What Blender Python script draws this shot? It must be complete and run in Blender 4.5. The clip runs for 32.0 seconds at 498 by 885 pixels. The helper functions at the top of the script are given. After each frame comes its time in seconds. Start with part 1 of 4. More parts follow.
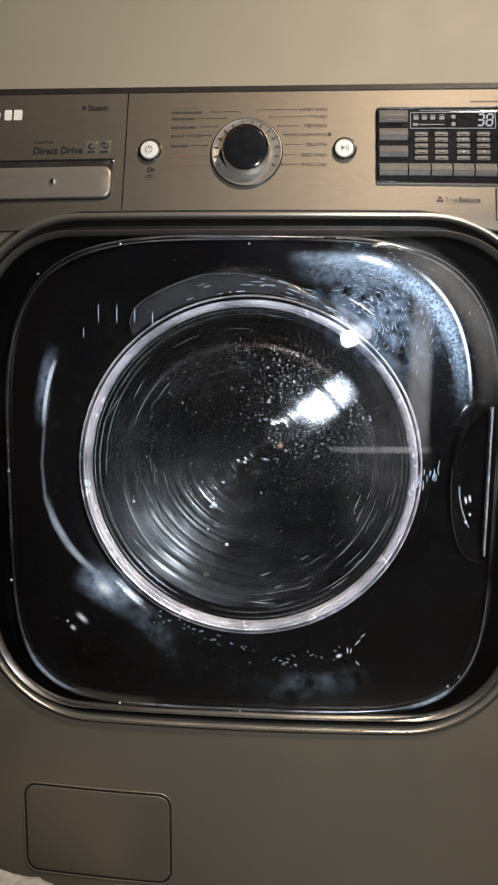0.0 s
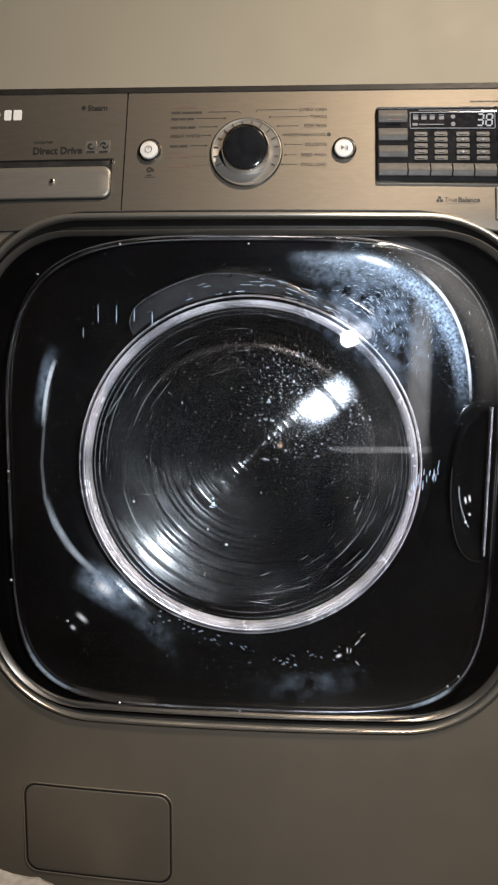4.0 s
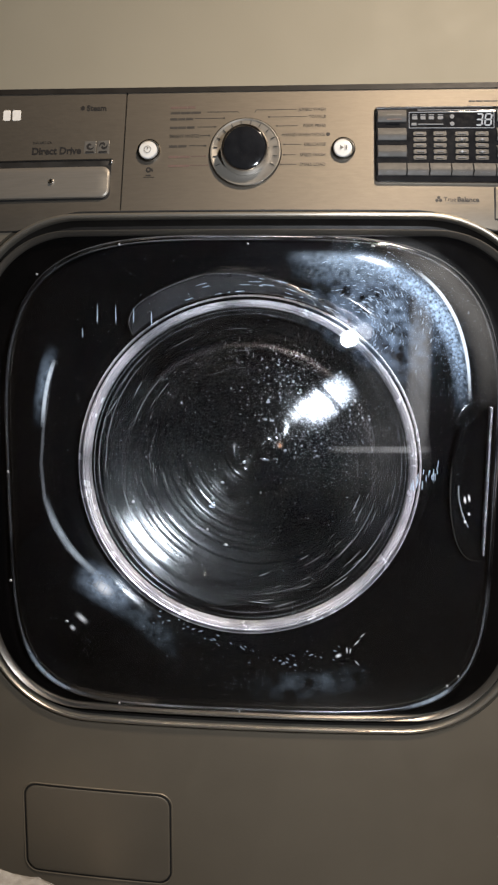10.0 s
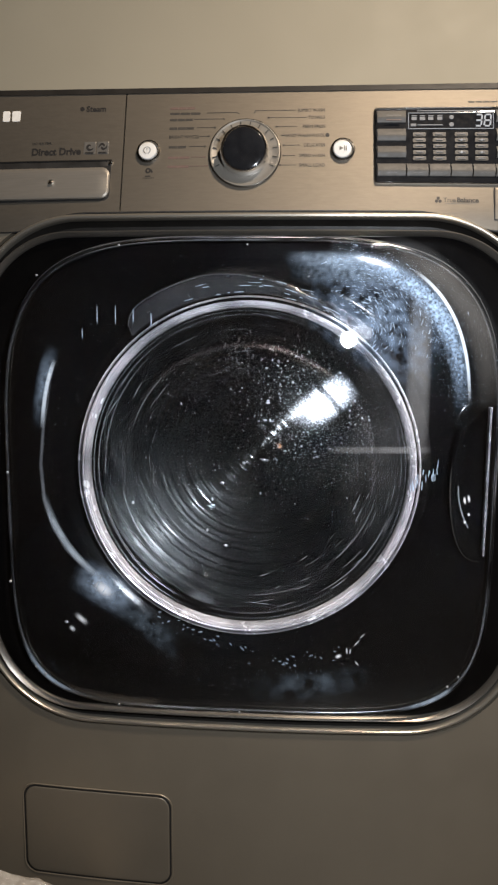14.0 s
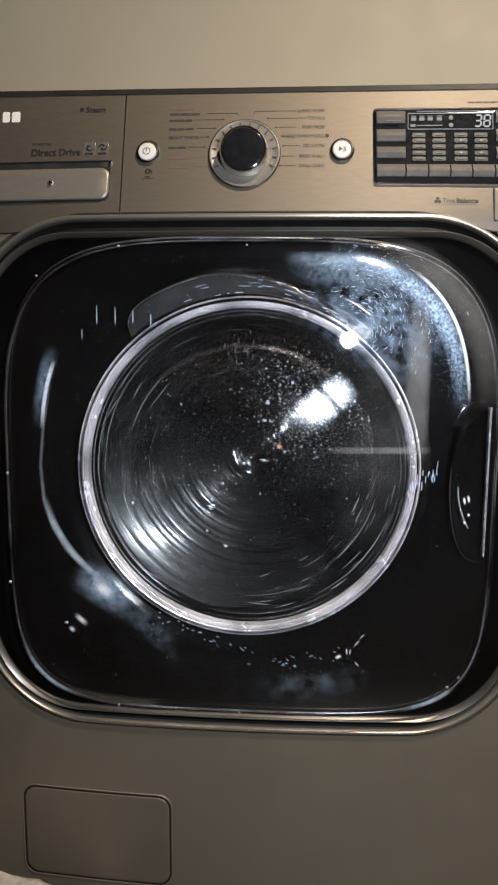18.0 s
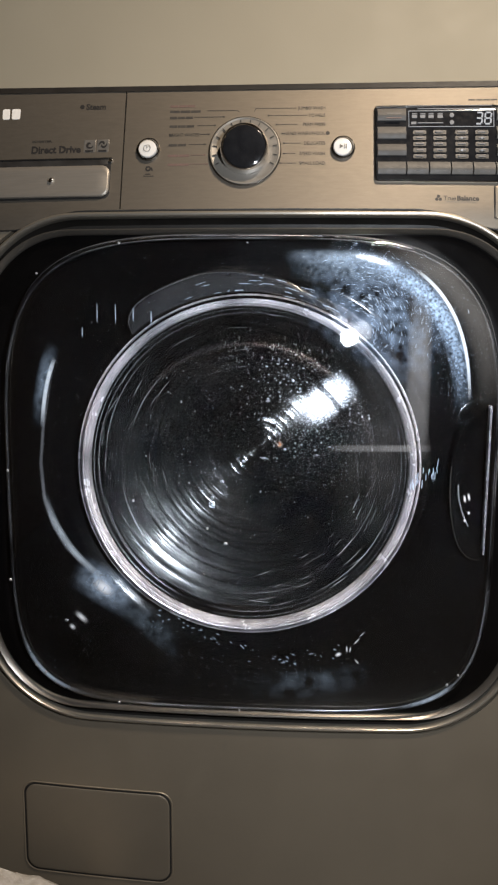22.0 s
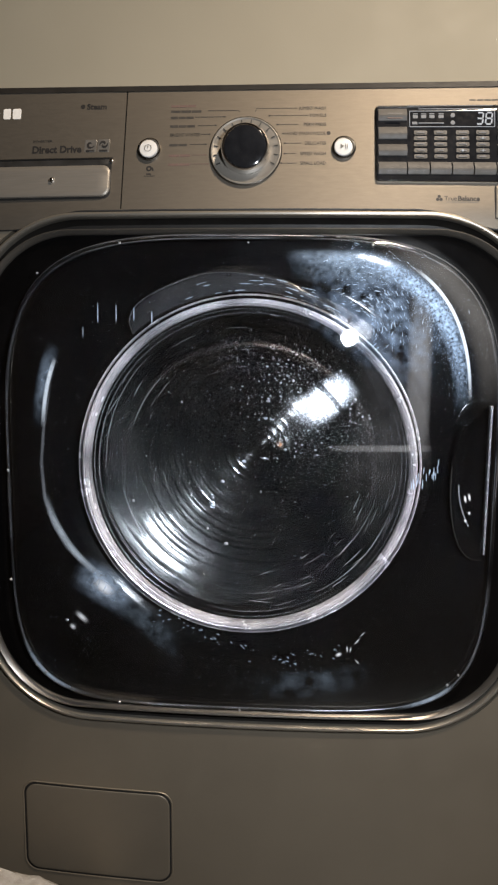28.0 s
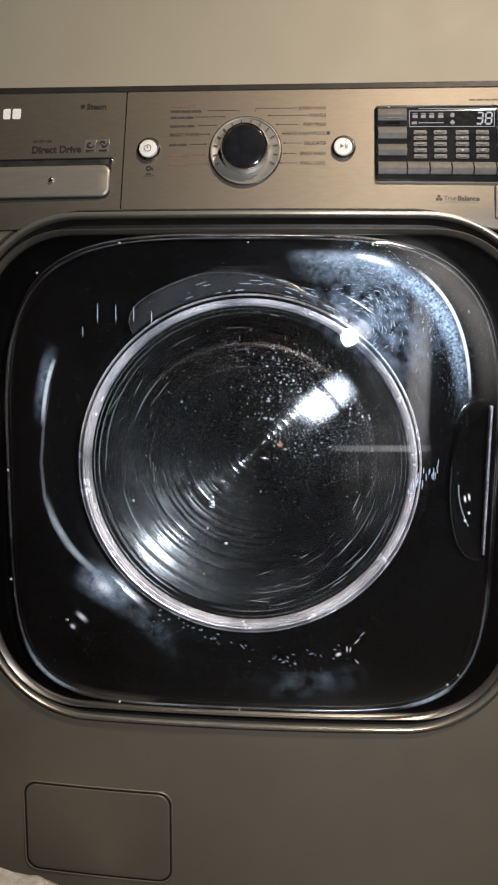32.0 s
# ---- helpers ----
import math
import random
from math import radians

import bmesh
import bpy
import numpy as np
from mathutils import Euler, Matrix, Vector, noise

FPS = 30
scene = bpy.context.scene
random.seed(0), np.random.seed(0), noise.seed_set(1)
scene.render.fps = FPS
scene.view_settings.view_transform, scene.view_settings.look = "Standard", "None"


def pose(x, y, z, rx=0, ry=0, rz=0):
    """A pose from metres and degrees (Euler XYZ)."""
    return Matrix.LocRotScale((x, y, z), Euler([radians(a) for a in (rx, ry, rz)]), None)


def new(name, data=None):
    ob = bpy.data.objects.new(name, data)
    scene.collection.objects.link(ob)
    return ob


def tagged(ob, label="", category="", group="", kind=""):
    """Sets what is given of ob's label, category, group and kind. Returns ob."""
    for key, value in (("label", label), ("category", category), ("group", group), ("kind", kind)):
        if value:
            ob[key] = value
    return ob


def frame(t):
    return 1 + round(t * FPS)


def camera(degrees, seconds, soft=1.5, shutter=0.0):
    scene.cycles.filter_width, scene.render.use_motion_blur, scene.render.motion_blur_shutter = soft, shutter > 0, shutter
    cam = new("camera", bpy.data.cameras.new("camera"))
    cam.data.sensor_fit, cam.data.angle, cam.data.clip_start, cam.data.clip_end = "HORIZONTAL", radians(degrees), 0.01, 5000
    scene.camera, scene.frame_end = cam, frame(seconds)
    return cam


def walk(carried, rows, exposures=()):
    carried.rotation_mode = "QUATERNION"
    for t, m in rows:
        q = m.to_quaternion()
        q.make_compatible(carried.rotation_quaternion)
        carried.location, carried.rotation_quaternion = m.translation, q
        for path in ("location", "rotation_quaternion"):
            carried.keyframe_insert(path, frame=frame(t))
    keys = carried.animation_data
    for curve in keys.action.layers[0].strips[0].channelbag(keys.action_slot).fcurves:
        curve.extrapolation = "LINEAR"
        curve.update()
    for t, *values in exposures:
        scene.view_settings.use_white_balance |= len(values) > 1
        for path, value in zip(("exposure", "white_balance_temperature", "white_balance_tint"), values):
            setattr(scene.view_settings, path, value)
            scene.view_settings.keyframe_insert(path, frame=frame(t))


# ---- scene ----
from mathutils.bvhtree import BVHTree

# ---------------------------------------------------------------- camera
DZ = 0.05
cam = camera(42.0, 32.0, soft=2.3, shutter=0.6)
PITCH = [(0.0, 0.0), (13.5, 0.0), (14.0, 0.055), (14.5, 0.03), (16.5, -0.157), (17.0, 0.01), (17.5, 0.09), (18.0, 0.10), (18.5, 0.085),
         (19.0, 0.055), (20.0, -0.015), (21.0, -0.045), (22.0, -0.09), (23.0, -0.105), (25.5, -0.095), (28.5, -0.09), (32.0, -0.10)]
walk(cam, [(t, pose(0.046, -0.77, 0.674 + DZ, 82.5 + p, -0.6, 3.4)) for t, p in PITCH])

# ---------------------------------------------------------------- light
world = bpy.data.worlds.new("world")
scene.world = world
world.use_nodes = True
world.node_tree.nodes["Background"].inputs[0].default_value = (0.9, 0.75, 0.55, 1)
world.node_tree.nodes["Background"].inputs[1].default_value = 0.01


def lamp(name, kind, m, energy, colour, size):
    data = bpy.data.lights.new(name, kind)
    data.energy, data.color = energy, colour
    if kind == "AREA":
        data.shape, data.size = "DISK", size
    elif kind == "SPOT":
        data.shadow_soft_size, data.spot_size, data.spot_blend = size, radians(150), 0.6
    else:
        data.shadow_soft_size = size
    ob = new(name, data)
    ob.matrix_world = m
    return ob


lamp("torch_light", "SPOT", pose(0.285, -0.74, 0.815 + DZ, 90), 30.5, (0.82, 0.885, 0.98), 0.028)
lamp("ceiling_light", "AREA", pose(0.68, -0.62, 2.36), 42.0, (1.0, 0.825, 0.645), 0.1)
scene.view_settings.exposure = 0.0


# ---------------------------------------------------------------- materials
def nodes_of(name):
    m = bpy.data.materials.new(name)
    m.use_nodes = True
    nt = m.node_tree
    return m, nt, nt.nodes["Principled BSDF"]


def grain(nt, scale, stretch=(1, 1, 1), detail=6.0):
    co = nt.nodes.new("ShaderNodeTexCoord")
    mp = nt.nodes.new("ShaderNodeMapping")
    mp.inputs["Scale"].default_value = stretch
    tx = nt.nodes.new("ShaderNodeTexNoise")
    tx.inputs["Scale"].default_value = scale
    tx.inputs["Detail"].default_value = detail
    nt.links.new(co.outputs["Object"], mp.inputs["Vector"])
    nt.links.new(mp.outputs["Vector"], tx.inputs["Vector"])
    return tx.outputs["Fac"]


def ramp(nt, fac, lo, hi, a=0.35, b=0.65):
    r = nt.nodes.new("ShaderNodeMapRange")
    r.inputs["From Min"].default_value, r.inputs["From Max"].default_value = a, b
    r.inputs["To Min"].default_value, r.inputs["To Max"].default_value = lo, hi
    nt.links.new(fac, r.inputs["Value"])
    return r.outputs["Result"]


def tint(nt, fac, c1, c2, a=0.3, b=0.7):
    r = nt.nodes.new("ShaderNodeValToRGB")
    r.color_ramp.elements[0].position, r.color_ramp.elements[1].position = a, b
    r.color_ramp.elements[0].color, r.color_ramp.elements[1].color = (*c1, 1), (*c2, 1)
    nt.links.new(fac, r.inputs["Fac"])
    return r.outputs["Color"]


def bump(nt, bsdf, fac, strength, distance=0.001):
    b = nt.nodes.new("ShaderNodeBump")
    b.inputs["Strength"].default_value, b.inputs["Distance"].default_value = strength, distance
    nt.links.new(fac, b.inputs["Height"])
    nt.links.new(b.outputs["Normal"], bsdf.inputs["Normal"])


def surface(name, c1, c2, rough=(0.4, 0.5), metal=0.0, scale=30, stretch=(1, 1, 1), relief=0.0, fine=400, coat=0.0):
    m, nt, p = nodes_of(name)
    g = grain(nt, scale, stretch)
    nt.links.new(tint(nt, g, c1, c2), p.inputs["Base Color"])
    nt.links.new(ramp(nt, grain(nt, scale * 3.3, stretch), *rough), p.inputs["Roughness"])
    p.inputs["Metallic"].default_value = metal
    p.inputs["Coat Weight"].default_value = coat
    p.inputs["Coat Roughness"].default_value = 0.08
    if relief:
        bump(nt, p, grain(nt, fine, stretch, 3.0), relief)
    return m


def glass(name, colour, rough=0.0, ior=1.45):
    m, nt, p = nodes_of(name)
    p.inputs["Base Color"].default_value = (*colour, 1)
    p.inputs["Transmission Weight"].default_value = 1.0
    p.inputs["IOR"].default_value = ior
    p.inputs["Roughness"].default_value = rough
    return m


def glow(name, colour, strength):
    m, nt, p = nodes_of(name)
    p.inputs["Base Color"].default_value = (0.02, 0.02, 0.02, 1)
    p.inputs["Emission Color"].default_value = (*colour, 1)
    p.inputs["Emission Strength"].default_value = strength
    return m


def film_material(name, colour, most, scale, a, b, fade=5.0, power=1.0, rough=0.7, metal=0.0):
    """A see-through film: patchy by noise and fading out towards its own edges."""
    m, nt, p = nodes_of(name)
    p.inputs["Base Color"].default_value = (*colour, 1)
    p.inputs["Roughness"].default_value = rough
    p.inputs["Metallic"].default_value = metal
    p.inputs["Specular IOR Level"].default_value = 0.1
    co = nt.nodes.new("ShaderNodeUVMap")
    sep = nt.nodes.new("ShaderNodeSeparateXYZ")
    nt.links.new(co.outputs["UV"], sep.inputs["Vector"])
    fac = ramp(nt, grain(nt, scale, detail=9.0), 0.0, most, a, b)
    for axis in ("X", "Y"):
        one = nt.nodes.new("ShaderNodeMath")
        one.operation = "SUBTRACT"
        one.inputs[0].default_value = 1.0
        nt.links.new(sep.outputs[axis], one.inputs[1])
        par = nt.nodes.new("ShaderNodeMath")
        par.operation = "MULTIPLY"
        nt.links.new(sep.outputs[axis], par.inputs[0])
        nt.links.new(one.outputs[0], par.inputs[1])
        four = nt.nodes.new("ShaderNodeMath")
        four.operation = "MULTIPLY"
        four.use_clamp = True
        four.inputs[1].default_value = fade
        nt.links.new(par.outputs[0], four.inputs[0])
        mul = nt.nodes.new("ShaderNodeMath")
        mul.operation = "MULTIPLY"
        soft = nt.nodes.new("ShaderNodeMath")
        soft.operation = "POWER"
        soft.inputs[1].default_value = power
        nt.links.new(four.outputs[0], soft.inputs[0])
        nt.links.new(soft.outputs[0], mul.inputs[0])
        nt.links.new(fac, mul.inputs[1])
        fac = mul.outputs[0]
    nt.links.new(fac, p.inputs["Alpha"])
    return m


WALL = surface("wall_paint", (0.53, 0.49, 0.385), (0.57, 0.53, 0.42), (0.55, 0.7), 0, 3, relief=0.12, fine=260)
# darkened for unseen surfaces so that the door reflects little of them
ROOM = surface("unseen_room_dark", (0.045, 0.036, 0.027), (0.055, 0.044, 0.033), (0.6, 0.75), 0, 3, relief=0.1, fine=200)
FLOOR = surface("floor_tile", (0.022, 0.019, 0.016), (0.034, 0.029, 0.024), (0.4, 0.6), 0, 9, relief=0.1)
STEEL = surface("brushed_graphite_steel", (0.190, 0.165, 0.132), (0.210, 0.182, 0.146), (0.52, 0.58), 0.88, 420, (0.16, 1, 1), 0.09, 1500)
PAINT = surface("graphite_metallic_paint", (0.245, 0.208, 0.156), (0.265, 0.225, 0.168), (0.42, 0.5), 0.55, 7, relief=0.06, fine=1800)
RIM = surface("rim_steel", (0.48, 0.435, 0.365), (0.54, 0.49, 0.41), (0.30, 0.34), 0.85, 5)
BLACK = surface("gloss_black_plastic", (0.0018, 0.0017, 0.0018), (0.003, 0.0028, 0.0028), (0.055, 0.085), 0, 25, relief=0.02, fine=900, coat=0.02)
BLACK.node_tree.nodes["Principled BSDF"].inputs["Coat Roughness"].default_value = 0.30
POCKET = surface("pocket_black", (0.0015, 0.0015, 0.0015), (0.002, 0.002, 0.002), (0.10, 0.16), 0, 25)
LIPM = surface("satin_lip_steel", (0.14, 0.125, 0.105), (0.19, 0.17, 0.145), (0.30, 0.36), 0.8, 5)
STRIP = surface("grey_strip", (0.30, 0.29, 0.31), (0.36, 0.35, 0.37), (0.2, 0.3), 0.4, 40)
DUSTGLINT = surface("pale_dust_and_glints", (0.30, 0.39, 0.50), (0.44, 0.53, 0.64), (0.4, 0.6), 0, 300)
RUBBER = surface("grey_rubber", (0.02, 0.02, 0.02), (0.03, 0.03, 0.03), (0.4, 0.6), 0, 60, relief=0.1)
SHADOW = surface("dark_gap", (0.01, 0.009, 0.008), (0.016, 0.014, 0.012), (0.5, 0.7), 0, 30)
CHROME = surface("chrome", (0.75, 0.74, 0.72), (0.82, 0.81, 0.8), (0.07, 0.14), 1.0, 60)
SATIN = surface("satin_silver", (0.20, 0.195, 0.215), (0.82, 0.775, 0.80), (0.18, 0.28), 0.6, 13)
DRUM = surface("wet_stainless_steel", (0.11, 0.11, 0.109), (0.33, 0.33, 0.326), (0.08, 0.25), 1.0, 26, relief=0.02, fine=220)
HUB = surface("polished_drum_hub", (0.16, 0.16, 0.158), (0.24, 0.24, 0.235), (0.08, 0.18), 1.0, 30, relief=0.02, fine=220)
OUTER = surface("worn_drum_rim", (0.10, 0.10, 0.099), (0.30, 0.30, 0.297), (0.09, 0.26), 1.0, 26, relief=0.02, fine=220)
for m, spread in ((DRUM, 0.94), (HUB, 0.9), (OUTER, 0.91)):
    spun = m.node_tree.nodes.new("ShaderNodeTangent")
    spun.direction_type, spun.axis = "RADIAL", "Y"
    p = m.node_tree.nodes["Principled BSDF"]
    m.node_tree.links.new(spun.outputs["Tangent"], p.inputs["Tangent"])
    p.inputs["Anisotropic"].default_value, p.inputs["Anisotropic Rotation"].default_value = spread, 0.25
SHELL = surface("perforated_dark_steel", (0.07, 0.07, 0.07), (0.11, 0.11, 0.108), (0.25, 0.35), 1.0, 40, relief=0.1, fine=160)
WHITE = surface("pearl_white_button", (0.60, 0.57, 0.52), (0.66, 0.63, 0.58), (0.25, 0.35), 0, 60)
KEY = surface("grey_key_plastic", (0.052, 0.045, 0.037), (0.068, 0.060, 0.050), (0.55, 0.65), 0, 60)
SCREEN = surface("black_display", (0.008, 0.008, 0.009), (0.014, 0.014, 0.015), (0.08, 0.14), 0, 60)
INK = surface("dark_print", (0.012, 0.010, 0.009), (0.02, 0.017, 0.015), (0.5, 0.6), 0, 300)
RED = surface("red_brown_print", (0.10, 0.062, 0.05), (0.135, 0.082, 0.065), (0.5, 0.6), 0, 300)
LOGO = surface("pale_print", (0.70, 0.66, 0.60), (0.78, 0.74, 0.68), (0.4, 0.5), 0, 300)
CLOTH = surface("grey_terry_cloth", (0.30, 0.27, 0.23), (0.42, 0.38, 0.33), (0.85, 0.95), 0, 120, relief=0.8, fine=600)
GLASS = glass("clear_door_glass", (0.93, 0.95, 0.96))
COVER = glass("tinted_door_cover", (0.80, 0.82, 0.84), 0.02)
DIGIT = glow("display_digit", (0.85, 0.9, 1.0), 0.45)
DIM2 = glow("display_outline", (0.8, 0.85, 0.95), 0.3)
BADGE = surface("badge_steel", (0.22, 0.20, 0.175), (0.26, 0.24, 0.21), (0.4, 0.5), 0.7, 60)
DIALM = surface("dial_silver", (0.178, 0.160, 0.134), (0.208, 0.188, 0.158), (0.42, 0.52), 0.4, 60)
GRIPM = surface("light_brushed_steel", (0.25, 0.223, 0.186), (0.28, 0.25, 0.21), (0.45, 0.53), 0.6, 500, (0.02, 1, 1), 0.04, 1500)
EDGE = surface("dark_edge_plastic", (0.014, 0.012, 0.010), (0.022, 0.019, 0.016), (0.45, 0.55), 0, 40)
EDGE.node_tree.nodes["Principled BSDF"].inputs["Specular IOR Level"].default_value = 0.25
GREYINK = surface("grey_print", (0.10, 0.09, 0.08), (0.13, 0.12, 0.10), (0.5, 0.6), 0, 300)
PALEINK = surface("worn_print", (0.020, 0.017, 0.014), (0.045, 0.038, 0.031), (0.5, 0.6), 0, 300)
KEYINK = surface("light_key_print", (0.12, 0.12, 0.123), (0.15, 0.15, 0.153), (0.5, 0.6), 0, 300)
LENS = surface("grey_lamp_lens", (0.034, 0.031, 0.027), (0.047, 0.043, 0.038), (0.4, 0.5), 0.0, 90)
DARKCHROME = surface("dark_chrome", (0.22, 0.21, 0.20), (0.28, 0.27, 0.255), (0.10, 0.18), 1.0, 60)
CHROME2 = surface("door_edge", (0.42, 0.43, 0.46), (0.55, 0.56, 0.6), (0.12, 0.22), 0.65, 14)
BEAD = surface("clear_edge_plastic", (0.02, 0.02, 0.022), (0.60, 0.62, 0.66), (0.10, 0.16), 0.85, 7)
for m, lo, hi in ((BEAD, 0.40, 0.62), (SATIN, 0.28, 0.56)):
    r = [n for n in m.node_tree.nodes if n.type == "VALTORGB"][0].color_ramp
    r.elements[0].position, r.elements[1].position = lo, hi
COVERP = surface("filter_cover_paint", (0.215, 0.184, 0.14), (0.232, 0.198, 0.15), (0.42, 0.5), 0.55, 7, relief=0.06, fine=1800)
CRESC = surface("pale_smoky_edge", (0.035, 0.035, 0.038), (0.07, 0.07, 0.075), (0.2, 0.35), 0.1, 14)
SMOKE = surface("smoky_plastic", (0.013, 0.013, 0.0145), (0.021, 0.021, 0.023), (0.16, 0.22), 0, 60)
# pale colour stands in for the glints of drops and bowl
WATERS = surface("water_and_glints", (0.45, 0.46, 0.48), (0.90, 0.91, 0.93), (0.10, 0.26), 0.5, 900)
DIM = glow("display_icon", (0.75, 0.8, 0.9), 0.18)


# ---------------------------------------------------------------- building helpers
def part(name, bm, material, parent=None, label="", smooth=True):
    me = bpy.data.meshes.new(name)
    bmesh.ops.recalc_face_normals(bm, faces=bm.faces)
    for f in bm.faces:
        f.smooth = smooth
    bm.to_mesh(me)
    bm.free()
    me.materials.append(material)
    ob = new(name, me)
    ob.parent = parent
    if smooth:
        me.set_sharp_from_angle(angle=radians(38))
    return tagged(ob, label) if label else ob


SLANT, ZP, ZT = math.tan(radians(17.7)), 0.8412 + DZ, 0.993 + DZ


def face(x, z):
    """Depth of the bowed front, whose control panel leans back."""
    if z <= ZP:
        return x * x / 6.4
    return x * x / 6.4 * max(0.0, 1 - (z - ZP) / (ZT - ZP)) + (z - ZP) * SLANT


def bent(bm):
    for v in bm.verts:
        v.co.y += face(v.co.x, v.co.z)
    return bm


def rrect(x0, x1, z0, z1, r, n=12):
    """A rounded rectangle, counter-clockwise from its upper right corner."""
    pts, m = [], max(1, n)
    corners = ((x1 - r, z1 - r, 0), (x0 + r, z1 - r, 90), (x0 + r, z0 + r, 180), (x1 - r, z0 + r, 270))
    for k, (cx, cz, a0) in enumerate(corners):
        for i in range(n + 1):
            a = radians(a0 + 90 * i / n)
            pts.append((cx + r * math.cos(a), cz + r * math.sin(a)))
        nx, nz, _ = corners[(k + 1) % 4]
        b = radians(a0 + 90)
        px, pz, qx, qz = cx + r * math.cos(b), cz + r * math.sin(b), nx + r * math.cos(b), nz + r * math.sin(b)
        pts += [(px + (qx - px) * i / m, pz + (qz - pz) * i / m) for i in range(1, m)]
    return pts


def circle(cx, cz, r, n=52, sz=1.0):
    return [(cx + r * math.cos(2 * math.pi * i / n), cz + r * sz * math.sin(2 * math.pi * i / n)) for i in range(n)]


def loft(rings, close_first=False, close_last=False, ring_closed=False):
    """rings: (points in x and z, depth y)."""
    bm = bmesh.new()
    rows = [[bm.verts.new((x, y, z)) for x, z in pts] for pts, y in rings]
    pairs = list(zip(rows, rows[1:])) + ([(rows[-1], rows[0])] if ring_closed else [])
    for a, b in pairs:
        n = len(a)
        for i in range(n):
            bm.faces.new((a[i], a[(i + 1) % n], b[(i + 1) % n], b[i]))
    if close_first:
        bm.faces.new(rows[0])
    if close_last:
        bm.faces.new(rows[-1])
    return bm


def shrunk(outline, f, g=None):
    cx = (max(p[0] for p in outline) + min(p[0] for p in outline)) / 2
    cz = (max(p[1] for p in outline) + min(p[1] for p in outline)) / 2
    return [(cx + (x - cx) * f, cz + (z - cz) * (f if g is None else g)) for x, z in outline]


def filled(outline, y):
    """Rings that close a front so that it can follow the bow."""
    return [(shrunk(outline, f), y) for f in (0.85, 0.65, 0.45, 0.25, 0.02)]


def slab(outline, y0, y1, bevel=0.0008):
    """A plate from depth y1 (back) to y0 (front) with a softened front edge."""
    w = (max(p[0] for p in outline) - min(p[0] for p in outline)) / 2
    h = (max(p[1] for p in outline) - min(p[1] for p in outline)) / 2
    inner = shrunk(outline, 1 - bevel / w, 1 - bevel / h)
    return loft([(outline, y1), (outline, y0 + bevel), (inner, y0)] + filled(inner, y0), False, True)


def turned(profile, n=96, cx=0.0, cz=0.0, sz=1.0):
    """A ring turned from (radius, depth) points; radius 0 closes it."""
    bm = bmesh.new()
    rows = []
    for r, y in profile:
        if r < 1e-6:
            rows.append([bm.verts.new((cx, y, cz))])
        else:
            rows.append([bm.verts.new((x, y, z)) for x, z in circle(cx, cz, r, n, sz)])
    for a, b in zip(rows, rows[1:]):
        for i in range(n):
            j = (i + 1) % n
            if len(a) == 1 and len(b) == 1:
                continue
            if len(a) == 1:
                bm.faces.new((a[0], b[j], b[i]))
            elif len(b) == 1:
                bm.faces.new((a[i], a[j], b[0]))
            else:
                bm.faces.new((a[i], a[j], b[j], b[i]))
    return bm


def block(x0, x1, y0, y1, z0, z1, bevel=0.0):
    bm = bmesh.new()
    bmesh.ops.create_cube(bm, size=1)
    for v in bm.verts:
        v.co = Vector(((x0 + x1) / 2 + v.co.x * (x1 - x0), (y0 + y1) / 2 + v.co.y * (y1 - y0), (z0 + z1) / 2 + v.co.z * (z1 - z0)))
    if bevel:
        bmesh.ops.bevel(bm, geom=bm.edges[:], offset=bevel, segments=2, affect="EDGES")
    return bm


def lettering(text, size, x, z, material, parent, name="lettering", align="LEFT", y=-0.0002, widen=1.0, bold=0.0):
    cu = bpy.data.curves.new(name, "FONT")
    cu.body, cu.size, cu.align_x, cu.align_y, cu.extrude, cu.offset = text, size, align, "CENTER", 0.0001, bold
    cu.resolution_u = 3
    tmp = bpy.data.objects.new(name, cu)
    scene.collection.objects.link(tmp)
    bpy.context.view_layer.update()
    me = bpy.data.meshes.new_from_object(tmp.evaluated_get(bpy.context.evaluated_depsgraph_get()))
    bpy.data.objects.remove(tmp)
    for v in me.vertices:
        px, pz = x + v.co.x * widen, z + v.co.y
        v.co = (px, y - 0.0004 - v.co.z + face(px, pz), pz)
    me.materials.append(material)
    ob = new(name, me)
    ob.parent = parent
    return ob


def line(x0, z0, x1, z1, w, material, parent, name="print_line", y=-0.0002):
    y -= 0.0004
    d = Vector((x1 - x0, z1 - z0)).normalized() * w / 2
    n = Vector((-d.y, d.x))
    k = max(1, int(Vector((x1 - x0, z1 - z0)).length / 0.02))
    bm = bmesh.new()
    front, back = [], []
    for i in range(k + 1):
        cx, cz = x0 + (x1 - x0) * i / k, z0 + (z1 - z0) * i / k
        front.append((bm.verts.new((cx + n.x, y, cz + n.y)), bm.verts.new((cx - n.x, y, cz - n.y))))
        back.append((bm.verts.new((cx + n.x, y + 0.0008, cz + n.y)), bm.verts.new((cx - n.x, y + 0.0008, cz - n.y))))
    for i in range(k):
        bm.faces.new((front[i][0], front[i + 1][0], front[i + 1][1], front[i][1]))
        bm.faces.new((front[i][0], back[i][0], back[i + 1][0], front[i + 1][0]))
        bm.faces.new((front[i][1], front[i + 1][1], back[i + 1][1], back[i][1]))
    return part(name, bent(bm), material, parent, smooth=False)


# ---------------------------------------------------------------- the room
def wall(name, x0, x1, y0, y1, z0, z1, material, label):
    return tagged(part(name, block(x0, x1, y0, y1, z0, z1), material, smooth=False), label, "wall", kind="structure")


